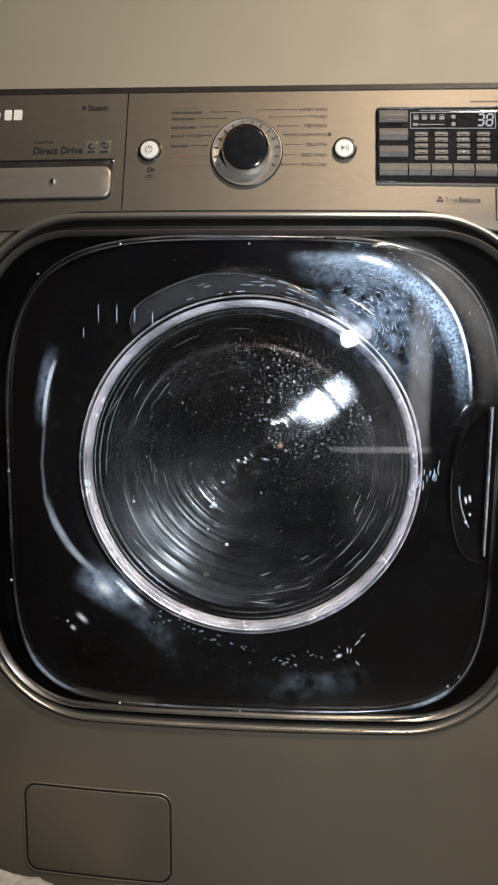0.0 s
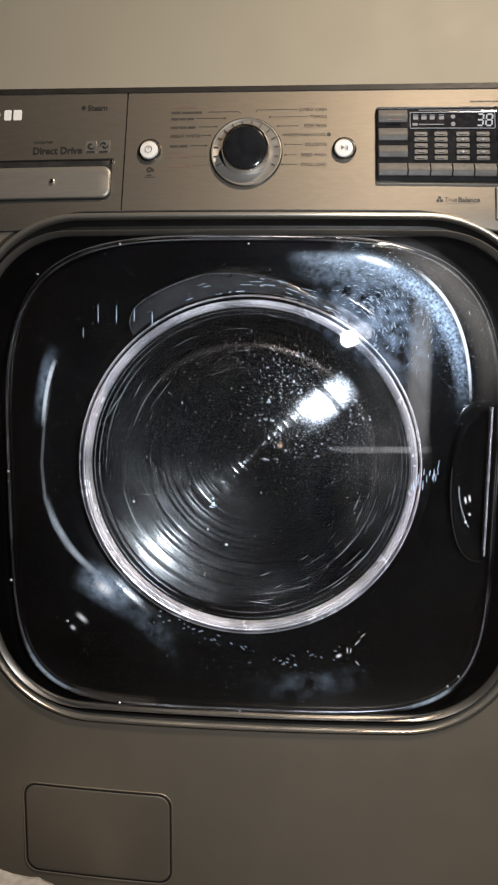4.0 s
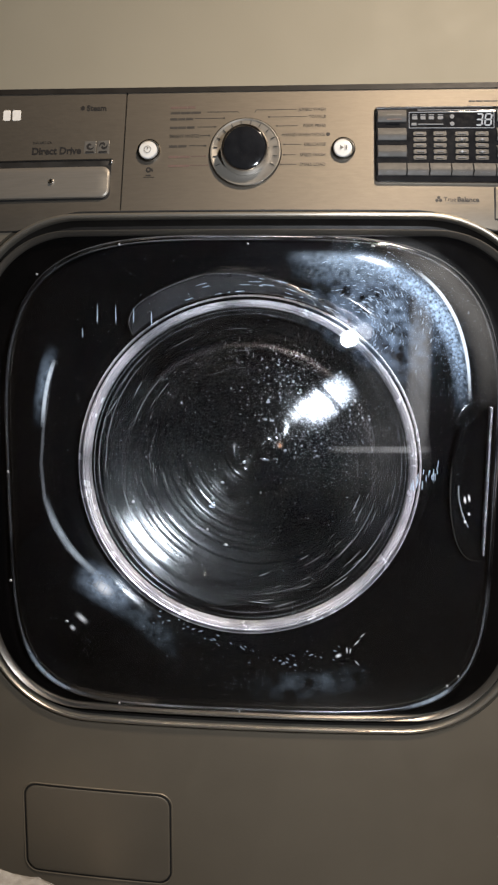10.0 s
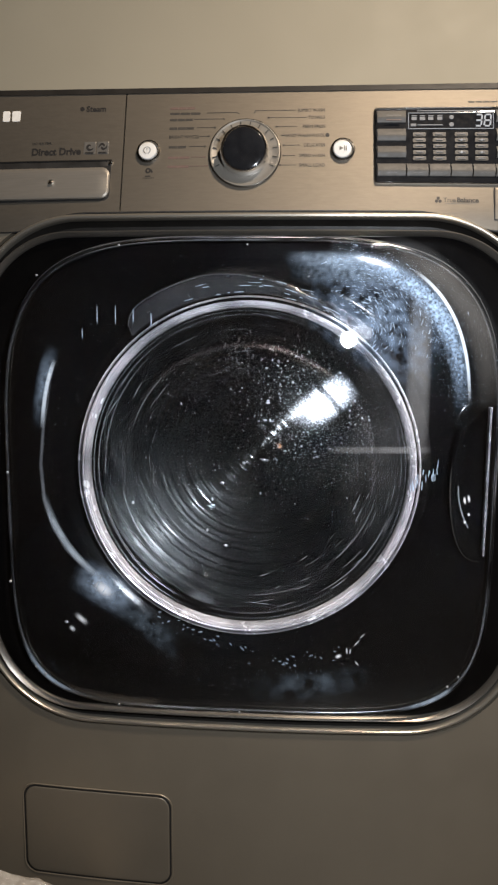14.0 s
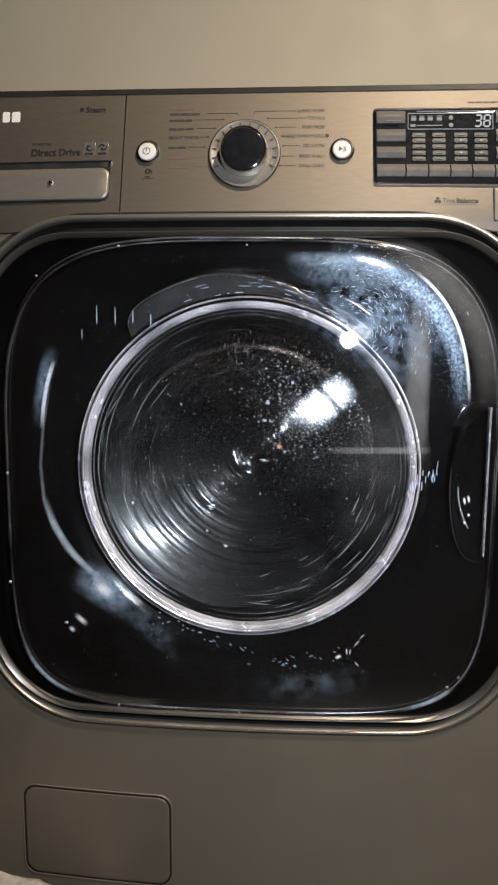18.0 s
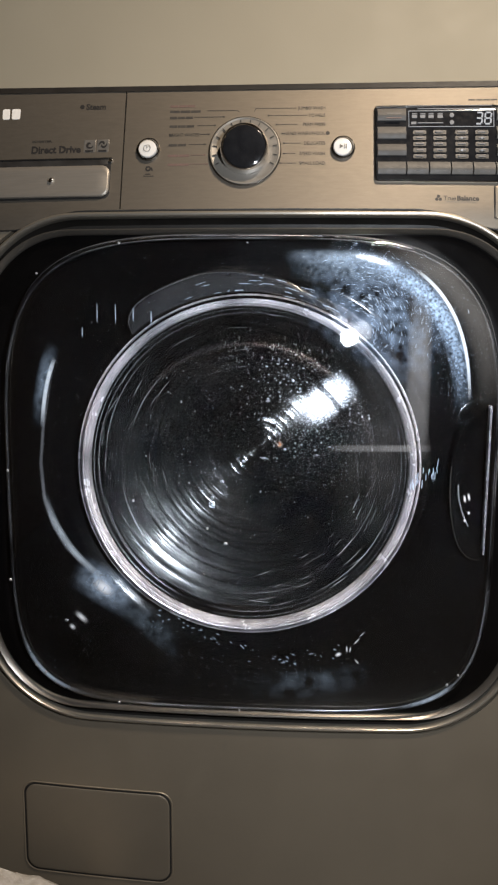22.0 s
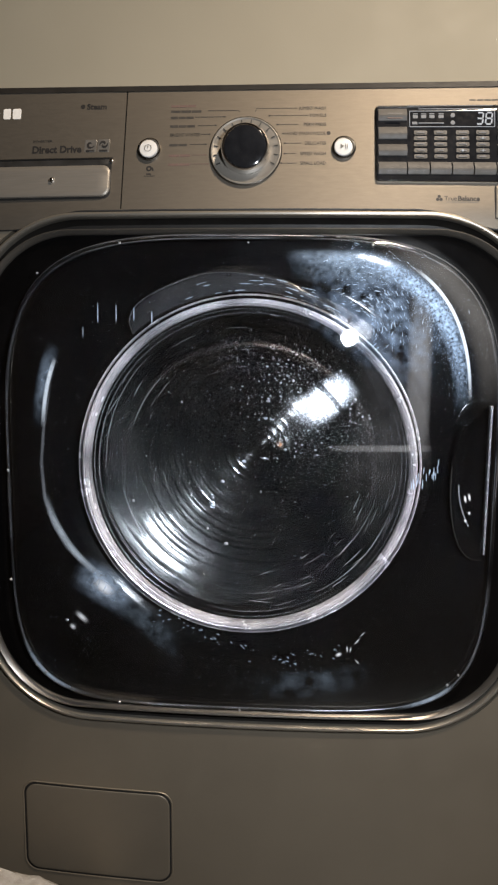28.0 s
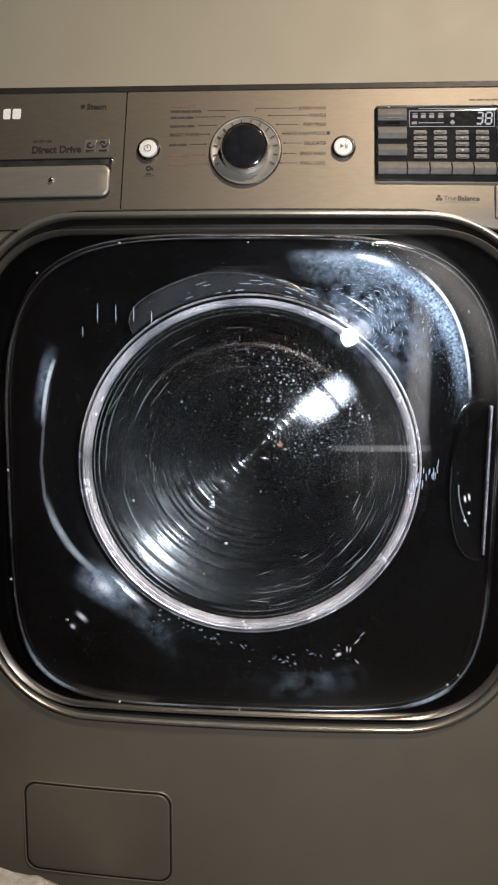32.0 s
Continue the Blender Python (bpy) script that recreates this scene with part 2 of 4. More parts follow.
wall("wall_north", -1.7, 1.7, 0.82, 0.94, 0, 2.4, WALL, "plain beige painted wall behind the washing machine")
# unseen walls and ceiling, and the floor, coloured dark to cut reflections
wall("wall_south", -1.7, 1.7, -2.42, -2.3, 0, 2.4, ROOM, "unseen wall closing the room, coloured dark to cut reflections")
wall("wall_west", -1.82, -1.7, -2.3, 0.82, 0, 2.4, ROOM, "unseen side wall, coloured dark to cut reflections")
wall("wall_east", 1.7, 1.82, -2.3, 0.82, 0, 2.4, ROOM, "unseen side wall, coloured dark to cut reflections")
tagged(part("floor", block(-1.7, 1.7, -2.3, 0.82, -0.1, 0), FLOOR, smooth=False), "laundry room floor, coloured dark to cut reflections", "floor", kind="structure")
tagged(part("ceiling", block(-1.82, 1.82, -2.42, 0.94, 2.4, 2.5), ROOM, smooth=False), "unseen ceiling, coloured dark to cut reflections", "ceiling", kind="structure")

# ---------------------------------------------------------------- the washing machine
washer = tagged(new("washing_machine"), "graphite steel front-loading washing machine with its drum spinning", "washing machine")
HW, DEPTH = 0.365, 0.74
CZ = 0.537 + DZ
RC = dict(x0=-0.350, x1=0.350, z0=0.2045 + DZ, z1=0.838 + DZ, r=0.148)


def cabinet():
    """Side, top and back shell, and the bowed front with its door opening."""
    bm = bmesh.new()
    for x0, x1 in ((-HW, -HW + 0.012), (HW - 0.012, HW)):
        b = block(x0, x1, 0.025, DEPTH, 0.02, ZT - 0.012)
        me = bpy.data.meshes.new("tmp")
        b.to_mesh(me)
        bm.from_mesh(me)
        b.free()
    b = block(-HW, HW, DEPTH - 0.012, DEPTH - 0.001, 0.02, ZT - 0.012)
    me = bpy.data.meshes.new("tmp")
    b.to_mesh(me)
    bm.from_mesh(me)
    b.free()
    part("cabinet", bm, PAINT, washer, smooth=False)
    part("top_plate", block(-HW, HW, 0.052, DEPTH, ZT - 0.012, ZT, 0.004), PAINT, washer, "dark graphite top plate")
    for x in (-0.3, 0.3):
        for y in (0.06, 0.66):
            f = turned([(0, 0), (0.022, 0), (0.022, 0.012), (0.012, 0.014), (0.012, 0.03), (0, 0.03)], 20)
            for v in f.verts:
                v.co = Vector((x + v.co.x, y + v.co.z, v.co.y))
            part("foot", f, RUBBER, washer)


def front_panel():
    n = 12
    hole = rrect(RC["x0"] - 0.004, RC["x1"] + 0.004, RC["z0"] - 0.004, RC["z1"] + 0.004, RC["r"], n)
    outer = rrect(-HW, HW, 0.008, ZP - 0.0005, 0.006, n)
    # more rows between outline and opening, for the bow
    rings = [(outer, 0.02), (outer, 0.0)]
    for k in range(1, 7):
        rings.append(([(a[0] + (b[0] - a[0]) * k / 6, a[1] + (b[1] - a[1]) * k / 6) for a, b in zip(outer, hole)], 0.0))
    rings.append((hole, 0.02))
    bm = loft(rings)
    part("front_panel", bent(bm), PAINT, washer, "bowed graphite metallic front panel")


cabinet()
front_panel()


def rim():
    rings = []
    for d, y in ((-0.001, 0.012), (-0.001, -0.0012), (0.0, -0.0028), (0.0018, -0.0038), (0.0034, -0.0034), (0.0046, -0.0018), (0.0052, 0.002),
                 (0.006, 0.012)):
        rings.append((rrect(RC["x0"] + d, RC["x1"] - d, RC["z0"] + d, RC["z1"] - d, RC["r"] - d, 24), y))
    part("rim", bent(loft(rings)), RIM, washer, "polished steel rim round the door opening")
    n = 24
    lip = dict(x0=-0.335, x1=0.335, z0=0.2195 + DZ, z1=0.8200 + DZ, r=0.120)

    def inside(d):
        return rrect(lip["x0"] + d, lip["x1"] - d, lip["z0"] + d, lip["z1"] - d, lip["r"] - d * 0.5, n)

    rings = [(rrect(RC["x0"] + d, RC["x1"] - d, RC["z0"] + d, RC["z1"] - d, RC["r"] - d, n), y) for d, y in ((0.0058, 0.006), (0.0075, 0.016), (0.010, 0.022))]
    part("door_recess", bent(loft(rings + [(inside(-0.002), 0.022), (inside(0.0), 0.004)])), EDGE, washer, "dark channel round the door inside the rim")
    rings = [(inside(d), y) for d, y in ((-0.0004, 0.008), (-0.0003, 0.0006), (0.0002, -0.0004), (0.0010, -0.0006), (0.0018, 0.0002), (0.0048, 0.0040), (0.0056, 0.0060), (0.0058, 0.009))]
    part("door_lip", bent(loft(rings)), LIPM, washer, "satin metal lip round the door")
    rings = [(inside(d), y) for d, y in ((0.0050, 0.008), (0.0060, 0.0062), (0.0080, 0.0056), (0.014, 0.0056), (0.024, 0.0066), (0.036, 0.009), (0.06, 0.014))]
    part("door_frame", bent(loft(rings)), BLACK, washer, "glossy black outer frame of the door")


rim()

# door: black bezel dished to a round window, silver ring, glass bowl, clear cover
door = part("door", turned([(0.215, 0.0), (0.25, 0.0)], 8), BLACK, washer, "glossy black door with a round window")
GX, OX, G0, G1 = 0.2975, -0.0005, 0.2345 + DZ, 0.8100 + DZ


def outline(d):
    """The bulging squarish edge of the clear cover, d inside it; its lower corners are squarer."""
    pts = []
    for i in range(192):
        a = 2 * math.pi * (i + 0.5) / 192
        c, s = math.cos(a), math.sin(a)
        e = 2 / (3.85 if s > 0 else 5.2)
        pts.append((OX + (GX - d) * math.copysign(abs(c) ** e, c), (G0 + G1) / 2 + ((G1 - G0) / 2 - d) * math.copysign(abs(s) ** e, s)))
    return pts


def morph(d, t, r):
    """Between the cover's edge, d inside it, and a circle of radius r."""
    a = outline(d)
    out = []
    for x, z in a:
        ang = math.atan2(z - CZ, x)
        out.append((x + (r * math.cos(ang) - x) * t, z + (CZ + r * math.sin(ang) - z) * t))
    return out


def door_bezel():
    rows = [(0, 0, 0.3, 0.030), (0, 0, 0.3, 0.004), (0.002, 0, 0.3, 0.0), (0.006, 0, 0.3, -0.001), (0.012, 0, 0.3, -0.0013), (0.02, 0.15, 0.27, -0.0009),
            (0.026, 0.35, 0.26, 0.0004), (0.03, 0.47, 0.254, 0.0019), (0.03, 0.5, 0.25, 0.0026), (0.03, 0.54, 0.246, 0.0040), (0.03, 0.60, 0.243, 0.0056), (0.03, 0.68, 0.240, 0.0077),
            (0.03, 0.78, 0.237, 0.0102), (0.02, 0.88, 0.235, 0.0113), (0.01, 0.96, 0.2345, 0.0113), (0, 1, 0.2335, 0.0112), (0, 1, 0.2315, 0.0120), (0, 1, 0.2255, 0.0158), (0, 1, 0.2195, 0.0197), (0, 1, 0.2150, 0.0222), (0, 1, 0.210, 0.0235), (0, 1, 0.205, 0.024), (0, 1, 0.198, 0.06)]
    me = door.data
    bm = bent(loft([(morph(d, t, r), y) for d, t, r, y in rows]))
    bmesh.ops.recalc_face_normals(bm, faces=bm.faces)
    for f in bm.faces:
        f.smooth = True
    bm.to_mesh(me)
    bm.free()


door_bezel()


def door_cover():
    """The clear domed cover."""
    outer, inner = [], []
    for k in range(33):
        s = k / 32
        y = -0.012 - 0.030 * (1 - (1 - s) ** 2)
        t = min(1, s * 1.6)
        ring = morph(0.30 * s * 0.2, t, 0.29 * (1 - s) + 0.001)
        outer.append((ring, y))
        inner.append((morph(0.30 * s * 0.2 + 0.002, t, 0.29 * (1 - s) + 0.001), y + 0.0025))
    bm = loft(outer[::-1] + inner, True, True)
    ob = part("cover", bent(bm), COVER, door, "clear domed plastic cover")
    ob.visible_shadow = False


door_cover()
ring_prof = [(0.1965, 0.022), (0.1962, 0.013), (0.1968, 0.0095), (0.1973, 0.0095), (0.1976, 0.0070), (0.1986, 0.0050), (0.1992, 0.0048), (0.1995, 0.0072), (0.2000, 0.0072), (0.2003, 0.0042), (0.2014, 0.0036), (0.2024, 0.0042), (0.2027, 0.0058), (0.2030, 0.0058), (0.2033, 0.0048), (0.2042, 0.0068), (0.2045, 0.03)]
part("ring", turned(ring_prof, 224, 0, CZ), SATIN, door, "bright satin silver ring")
part("ring_lip", turned([(0.2082, 0.018), (0.2084, 0.0135), (0.2091, 0.0118), (0.2099, 0.0118), (0.2106, 0.0135), (0.2109, 0.03)], 128, 0, CZ), SATIN, door, "thin shiny lip round the ring")


STEPS = [k / 18 for k in range(19)]
BOWL = [(0.197, 0.020), (0.1945, 0.0235), (0.190, 0.0300), (0.1885, 0.0318), (0.181, 0.044)] + [(0.1792 * c, 0.0462 + 0.0863 * (1 - c * c) ** 0.8) for c in STEPS[::-1]]


def bowl_y(r):
    """Depth of the bowl's near face at radius r."""
    return float(np.interp(r, [q[0] for q in BOWL[::-1]], [q[1] for q in BOWL[::-1]]))


def bowl():
    back = [(0.1845 * c, 0.0492 + 0.0893 * (1 - c * c) ** 0.8) for c in STEPS] + [(0.1945, 0.033), (0.200, 0.025), (0.203, 0.02)]
    prof = BOWL + back
    bm = turned(prof + [prof[0]], 128, 0, CZ)
    bmesh.ops.remove_doubles(bm, verts=bm.verts, dist=1e-6)
    ob = part("glass_bowl", bm, GLASS, door, "clear glass bowl of the door window")
    ob.visible_shadow = False


bowl()
for r in (0.1938, 0.1895):
    y = bowl_y(r)
    part("seat_line", turned([(r - 0.0006, y + 0.0002), (r - 0.0004, y - 0.0007), (r + 0.0004, y - 0.0011), (r + 0.0007, y - 0.0005)], 128, 0, CZ), BEAD, door, "fine shiny line where the glass meets the ring")

# ---- drum, turning about its own y axis
TILT = 3.2
drum = part("drum", turned([(0.2, 0), (0.21, 0)], 8), DRUM, washer, "wet stainless steel drum")


def drum_mesh():
    """Back plate: a faint dome with turned grooves and ribs, then an uneven rim that climbs towards the wall."""
    n, rnd = 288, random.Random(3)
    heights = [0.0]
    for _ in range(180):
        heights.append(heights[-1] * 0.6 + 0.0016 * rnd.gauss(0, 0.05 if len(heights) < 62 else 0.12))
    ribs = ((0.022, 0.0007), (0.034, 0.0012), (0.047, 0.0013), (0.061, 0.0010), (0.077, 0.0005), (0.094, 0.0004), (0.122, 0.0004), (0.151, 0.0005), (0.176, 0.0007), (0.186, 0.0006), (0.206, 0.0008), (0.221, 0.0008), (0.233, 0.0006), (0.245, 0.0006))
    prof, r = [(0.0, 0.360)], 0.005
    while r < 0.283:
        prof.append((r, 0.360))
        r += 0.0012
    bm = turned(prof, n)
    for v in bm.verts:
        rr = math.hypot(v.co.x, v.co.z)
        a = math.atan2(v.co.z, v.co.x)
        q = rr / 0.0016
        y = heights[int(q)] + (heights[int(q) + 1] - heights[int(q)]) * (q % 1)
        y += 0.022 * min(rr, 0.18)
        for rc, h in ribs:
            y -= h * (0.65 + 0.35 * math.cos(a + rc * 90)) * math.exp(-((rr - rc) / 0.0022) ** 2)
        out = max(0.0, rr - 0.182)
        side = 0.5 - 0.5 * math.cos(a + radians(140))
        slope = 0.12 + 0.23 * side + 0.008 * math.sin(3 * a + 1)
        y -= slope * (out * out / 0.12 if out < 0.06 else out - 0.03)
        y += 0.0003 * min(1.0, out / 0.03) * math.sin(9 * a + 40 * rr)
        y += 0.0002 * math.sin(5 * a + 30 * rr) * min(1.0, rr / 0.1)
        y += 0.00024 * math.sin(rr * 420 + 2.6 * math.sin(rr * 75) + 1.1 * math.sin(rr * 210)) * min(1.0, max(0.0, (rr - 0.095) / 0.02))
        # two low arms round the middle
        y -= 0.0026 * max(0.0, math.cos(2 * a + 0.6)) ** 2 * math.exp(-((rr - 0.046) / 0.013) ** 2)
        v.co.y += y
    bmesh.ops.recalc_face_normals(bm, faces=bm.faces)
    for f in bm.faces:
        f.smooth = True
        c = f.calc_center_median()
        r, q = math.hypot(c.x, c.z), 0.012 * math.sin(3 * math.atan2(c.z, c.x))
        f.material_index = 1 if r < 0.094 + q else 2 if r > 0.185 + q else 0
    bm.to_mesh(drum.data)
    bm.free()
    drum.data.materials.append(HUB)
    drum.data.materials.append(OUTER)
    shell = [(0.2825, 0.372), (0.287, 0.366), (0.289, 0.355), (0.29, 0.33), (0.29, 0.22), (0.29, 0.11), (0.288, 0.095), (0.272, 0.08), (0.245, 0.075), (0.222, 0.077), (0.22, 0.085)]
    part("drum_shell", turned(shell, 96), SHELL, drum, "dark perforated wall of the drum")
    for k in range(3):
        b = bmesh.new()
        sec = [(-0.035, 0.288), (-0.018, 0.262), (-0.006, 0.254), (0.006, 0.254), (0.018, 0.262), (0.035, 0.288)]
        rows = []
        for y, sc in ((0.13, 0.3), (0.15, 0.9), (0.17, 1.0), (0.30, 1.0), (0.315, 0.9), (0.325, 0.3)):
            rows.append(([(x, 0.288 - (0.288 - z) * sc) for x, z in sec], y))
        b = loft(rows, True, True)
        b.transform(Matrix.Rotation(2 * math.pi * k / 3 + 0.5, 4, "Y"))
        part("lifter", b, SHELL, drum)


drum_mesh()
drum.matrix_basis = pose(0, 0.0, CZ, -TILT)
gasket = [(0.206, 0.03), (0.214, 0.05), (0.222, 0.06), (0.23, 0.062), (0.236, 0.055), (0.25, 0.05), (0.262, 0.04)]
part("gasket", turned(gasket, 96, 0, CZ), RUBBER, washer, "grey rubber door gasket")

# ---- control panel
COSL = 1.0


def joint(x):
    """Height of the joint between panel and front, dipping beside the door."""
    k = min(1.0, max(0.0, (abs(x) - 0.195) / 0.09))
    return ZP - 0.0005 - 0.021 * (k * k * (3 - 2 * k))


def fascia(name, a, b, material, label):
    bm = bmesh.new()
    nx, nz = 24, 14
    grid = []
    for k in range(nz + 1):
        row = []
        for i in range(nx + 1):
            x = a + (b - a) * i / nx
            z = joint(x) + 0.0007
            z += (ZT - z) * k / nz
            row.append(bm.verts.new((x, -0.0004 - 0.0012 * min(1.0, max(0.0, (ZP - z) / 0.004)), z)))
        grid.append(row)
    for k in range(nz):
        for i in range(nx):
            bm.faces.new((grid[k][i], grid[k][i + 1], grid[k + 1][i + 1], grid[k + 1][i]))
    g = bmesh.ops.extrude_face_region(bm, geom=bm.faces[:])
    for v in [v for v in g["geom"] if isinstance(v, bmesh.types.BMVert)]:
        v.co.y += 0.02
    ob = part(name, bent(bm), material, washer, label)
    return ob


drawer = fascia("drawer_front", -HW, -0.1513, STEEL, "brushed steel front of the detergent drawer")
panel = fascia("control_panel", -0.1496, HW, STEEL, "brushed graphite steel control panel")
part("panel_gap", bent(block(-0.152, -0.149, 0.003, 0.012, ZP, ZT - 0.001)), SHADOW, washer, "dark gap beside the drawer", smooth=False)
# top edge of the panel, a rounded dark bead
part("top_bead", bent(loft([(rrect(-HW, HW, ZT - 0.0062, ZT + 0.0003, 0.002, 6), y) for y in (-0.0014, 0.002, 0.02)], True, True)), EDGE, washer, "dark rounded top edge")


def seam():
    """The dark joint between panel and front, dipping beside the door."""
    pts = []
    for i in range(41):
        x = -0.34 + 0.68 * i / 40
        pts.append((x, joint(x)))
    bm = bmesh.new()
    rows = [[bm.verts.new((x, y, z + dz)) for x, z in pts] for y, dz in ((0.003, 0.0009), (-0.0004, 0.0008), (-0.0004, -0.0008), (0.003, -0.0009))]
    for a, c in zip(rows, rows[1:]):
        for i in range(40):
            bm.faces.new((a[i], a[i + 1], c[i + 1], c[i]))
    part("seam", bent(bm), SHADOW, washer, "dark joint below the control panel", smooth=False)


seam()


def drawer_details():
    z1, z0 = 0.8950 + DZ, 0.8572 + DZ
    part("grip_slot", bent(slab(rrect(-0.345, -0.1640, z0 - 0.0025, 0.9045 + DZ, 0.008, 5), -0.0006, 0.01, 0.0003)), SHADOW, drawer, "dark finger slot over the drawer grip")
    bm = loft([(rrect(-0.345, -0.1650, z0, z1, 0.010, 6), 0.006), (rrect(-0.345, -0.1650, z0, z1, 0.010, 6), -0.0025),
               (rrect(-0.345, -0.1660, z0 + 0.001, z1 - 0.002, 0.010, 6), -0.004), (rrect(-0.345, -0.1670, z0 + 0.003, z1 - 0.006, 0.009, 6), -0.0045)] + filled(rrect(-0.345, -0.1670, z0 + 0.003, z1 - 0.006, 0.009, 6), -0.0045), False, True)
    part("grip", bent(bm), GRIPM, drawer, "lighter brushed steel drawer grip")
    part("slot_edge", bent(slab(rrect(-0.345, -0.1630, 0.9035 + DZ, 0.9050 + DZ, 0.0005, 2), -0.0016, 0.002, 0.0003)), EDGE, drawer, "dark edge over the slot")
    part("stud", bent(turned([(0.0033, 0.0), (0.0033, -0.0052), (0.0027, -0.0066), (0.0014, -0.0074), (0, -0.0077)], 20, -0.2348, 0.8775 + DZ, COSL)), CHROME, drawer, "small chrome stud")
    part("end_stud", bent(turned([(0.0024, 0.0), (0.0024, -0.002), (0.0014, -0.003), (0, -0.0033)], 14, -0.1645, 0.9010 + DZ, COSL)), CHROME, drawer, "small chrome stud")
    # maker's mark as two plain blocks and a disc, the other prints
    for x0, x1 in ((-0.3015, -0.2925), (-0.2900, -0.2795)):
        part("pale_mark", bent(slab(rrect(x0, x1, 0.9545 + DZ, 0.9675 + DZ, 0.0018, 3), -0.0007, 0.0004, 0.0002)), LOGO, drawer, "pale block of the maker's mark")
    part("pale_mark", bent(turned([(0.008, 0.0004), (0.008, -0.0006), (0, -0.0007)], 24, -0.3145, 0.961 + DZ, COSL)), LOGO, drawer, "pale disc of the maker's mark")
    lettering("Steam", 0.0098, -0.1985, 0.9680 + DZ, INK, drawer, bold=0.0003)
    part("print_mark", bent(turned([(0.0028, 0.0003), (0.0028, -0.0006), (0, -0.0007)], 14, -0.2035, 0.9685 + DZ, COSL)), INK, drawer)
    lettering("INVERTER", 0.0040, -0.2625, 0.9262 + DZ, INK, drawer, widen=1.35)
    lettering("Direct Drive", 0.0120, -0.2630, 0.9155 + DZ, INK, drawer, widen=0.98, bold=0.00046)
    for cx in (-0.1915, -0.1755):
        part("badge", bent(slab(rrect(cx - 0.0073, cx + 0.0073, 0.9118 + DZ, 0.9275 + DZ, 0.0008, 2), -0.0005, 0.0005, 0.0002)), BADGE, drawer, "small square badge")
        a0 = 0.6 if cx < -0.18 else 0.0
        bm = bmesh.new()
        for k in range(2 if cx > -0.18 else 1):
            inner, outer = [], []
            for i in range(15):
                a = a0 + math.pi * k + i / 14 * (3.4 if cx > -0.18 else 5.4)
                r = 0.0012 + 0.0036 * i / 14
                w = 0.0004 + 0.0011 * math.sin(math.pi * i / 14)
                inner.append(bm.verts.new((cx + (r - w) * math.cos(a), -0.0008, 0.9212 + DZ + (r - w) * math.sin(a))))
                outer.append(bm.verts.new((cx + (r + w) * math.cos(a), -0.0008, 0.9212 + DZ + (r + w) * math.sin(a))))
            for i in range(14):
                bm.faces.new((inner[i], outer[i], outer[i + 1], inner[i + 1]))
        part("swirl", bent(bm), INK, drawer, smooth=False)
        line(cx - 0.005, 0.9136 + DZ, cx + 0.005, 0.9136 + DZ, 0.0018, INK, drawer, "print_bar", -0.0008)


drawer_details()


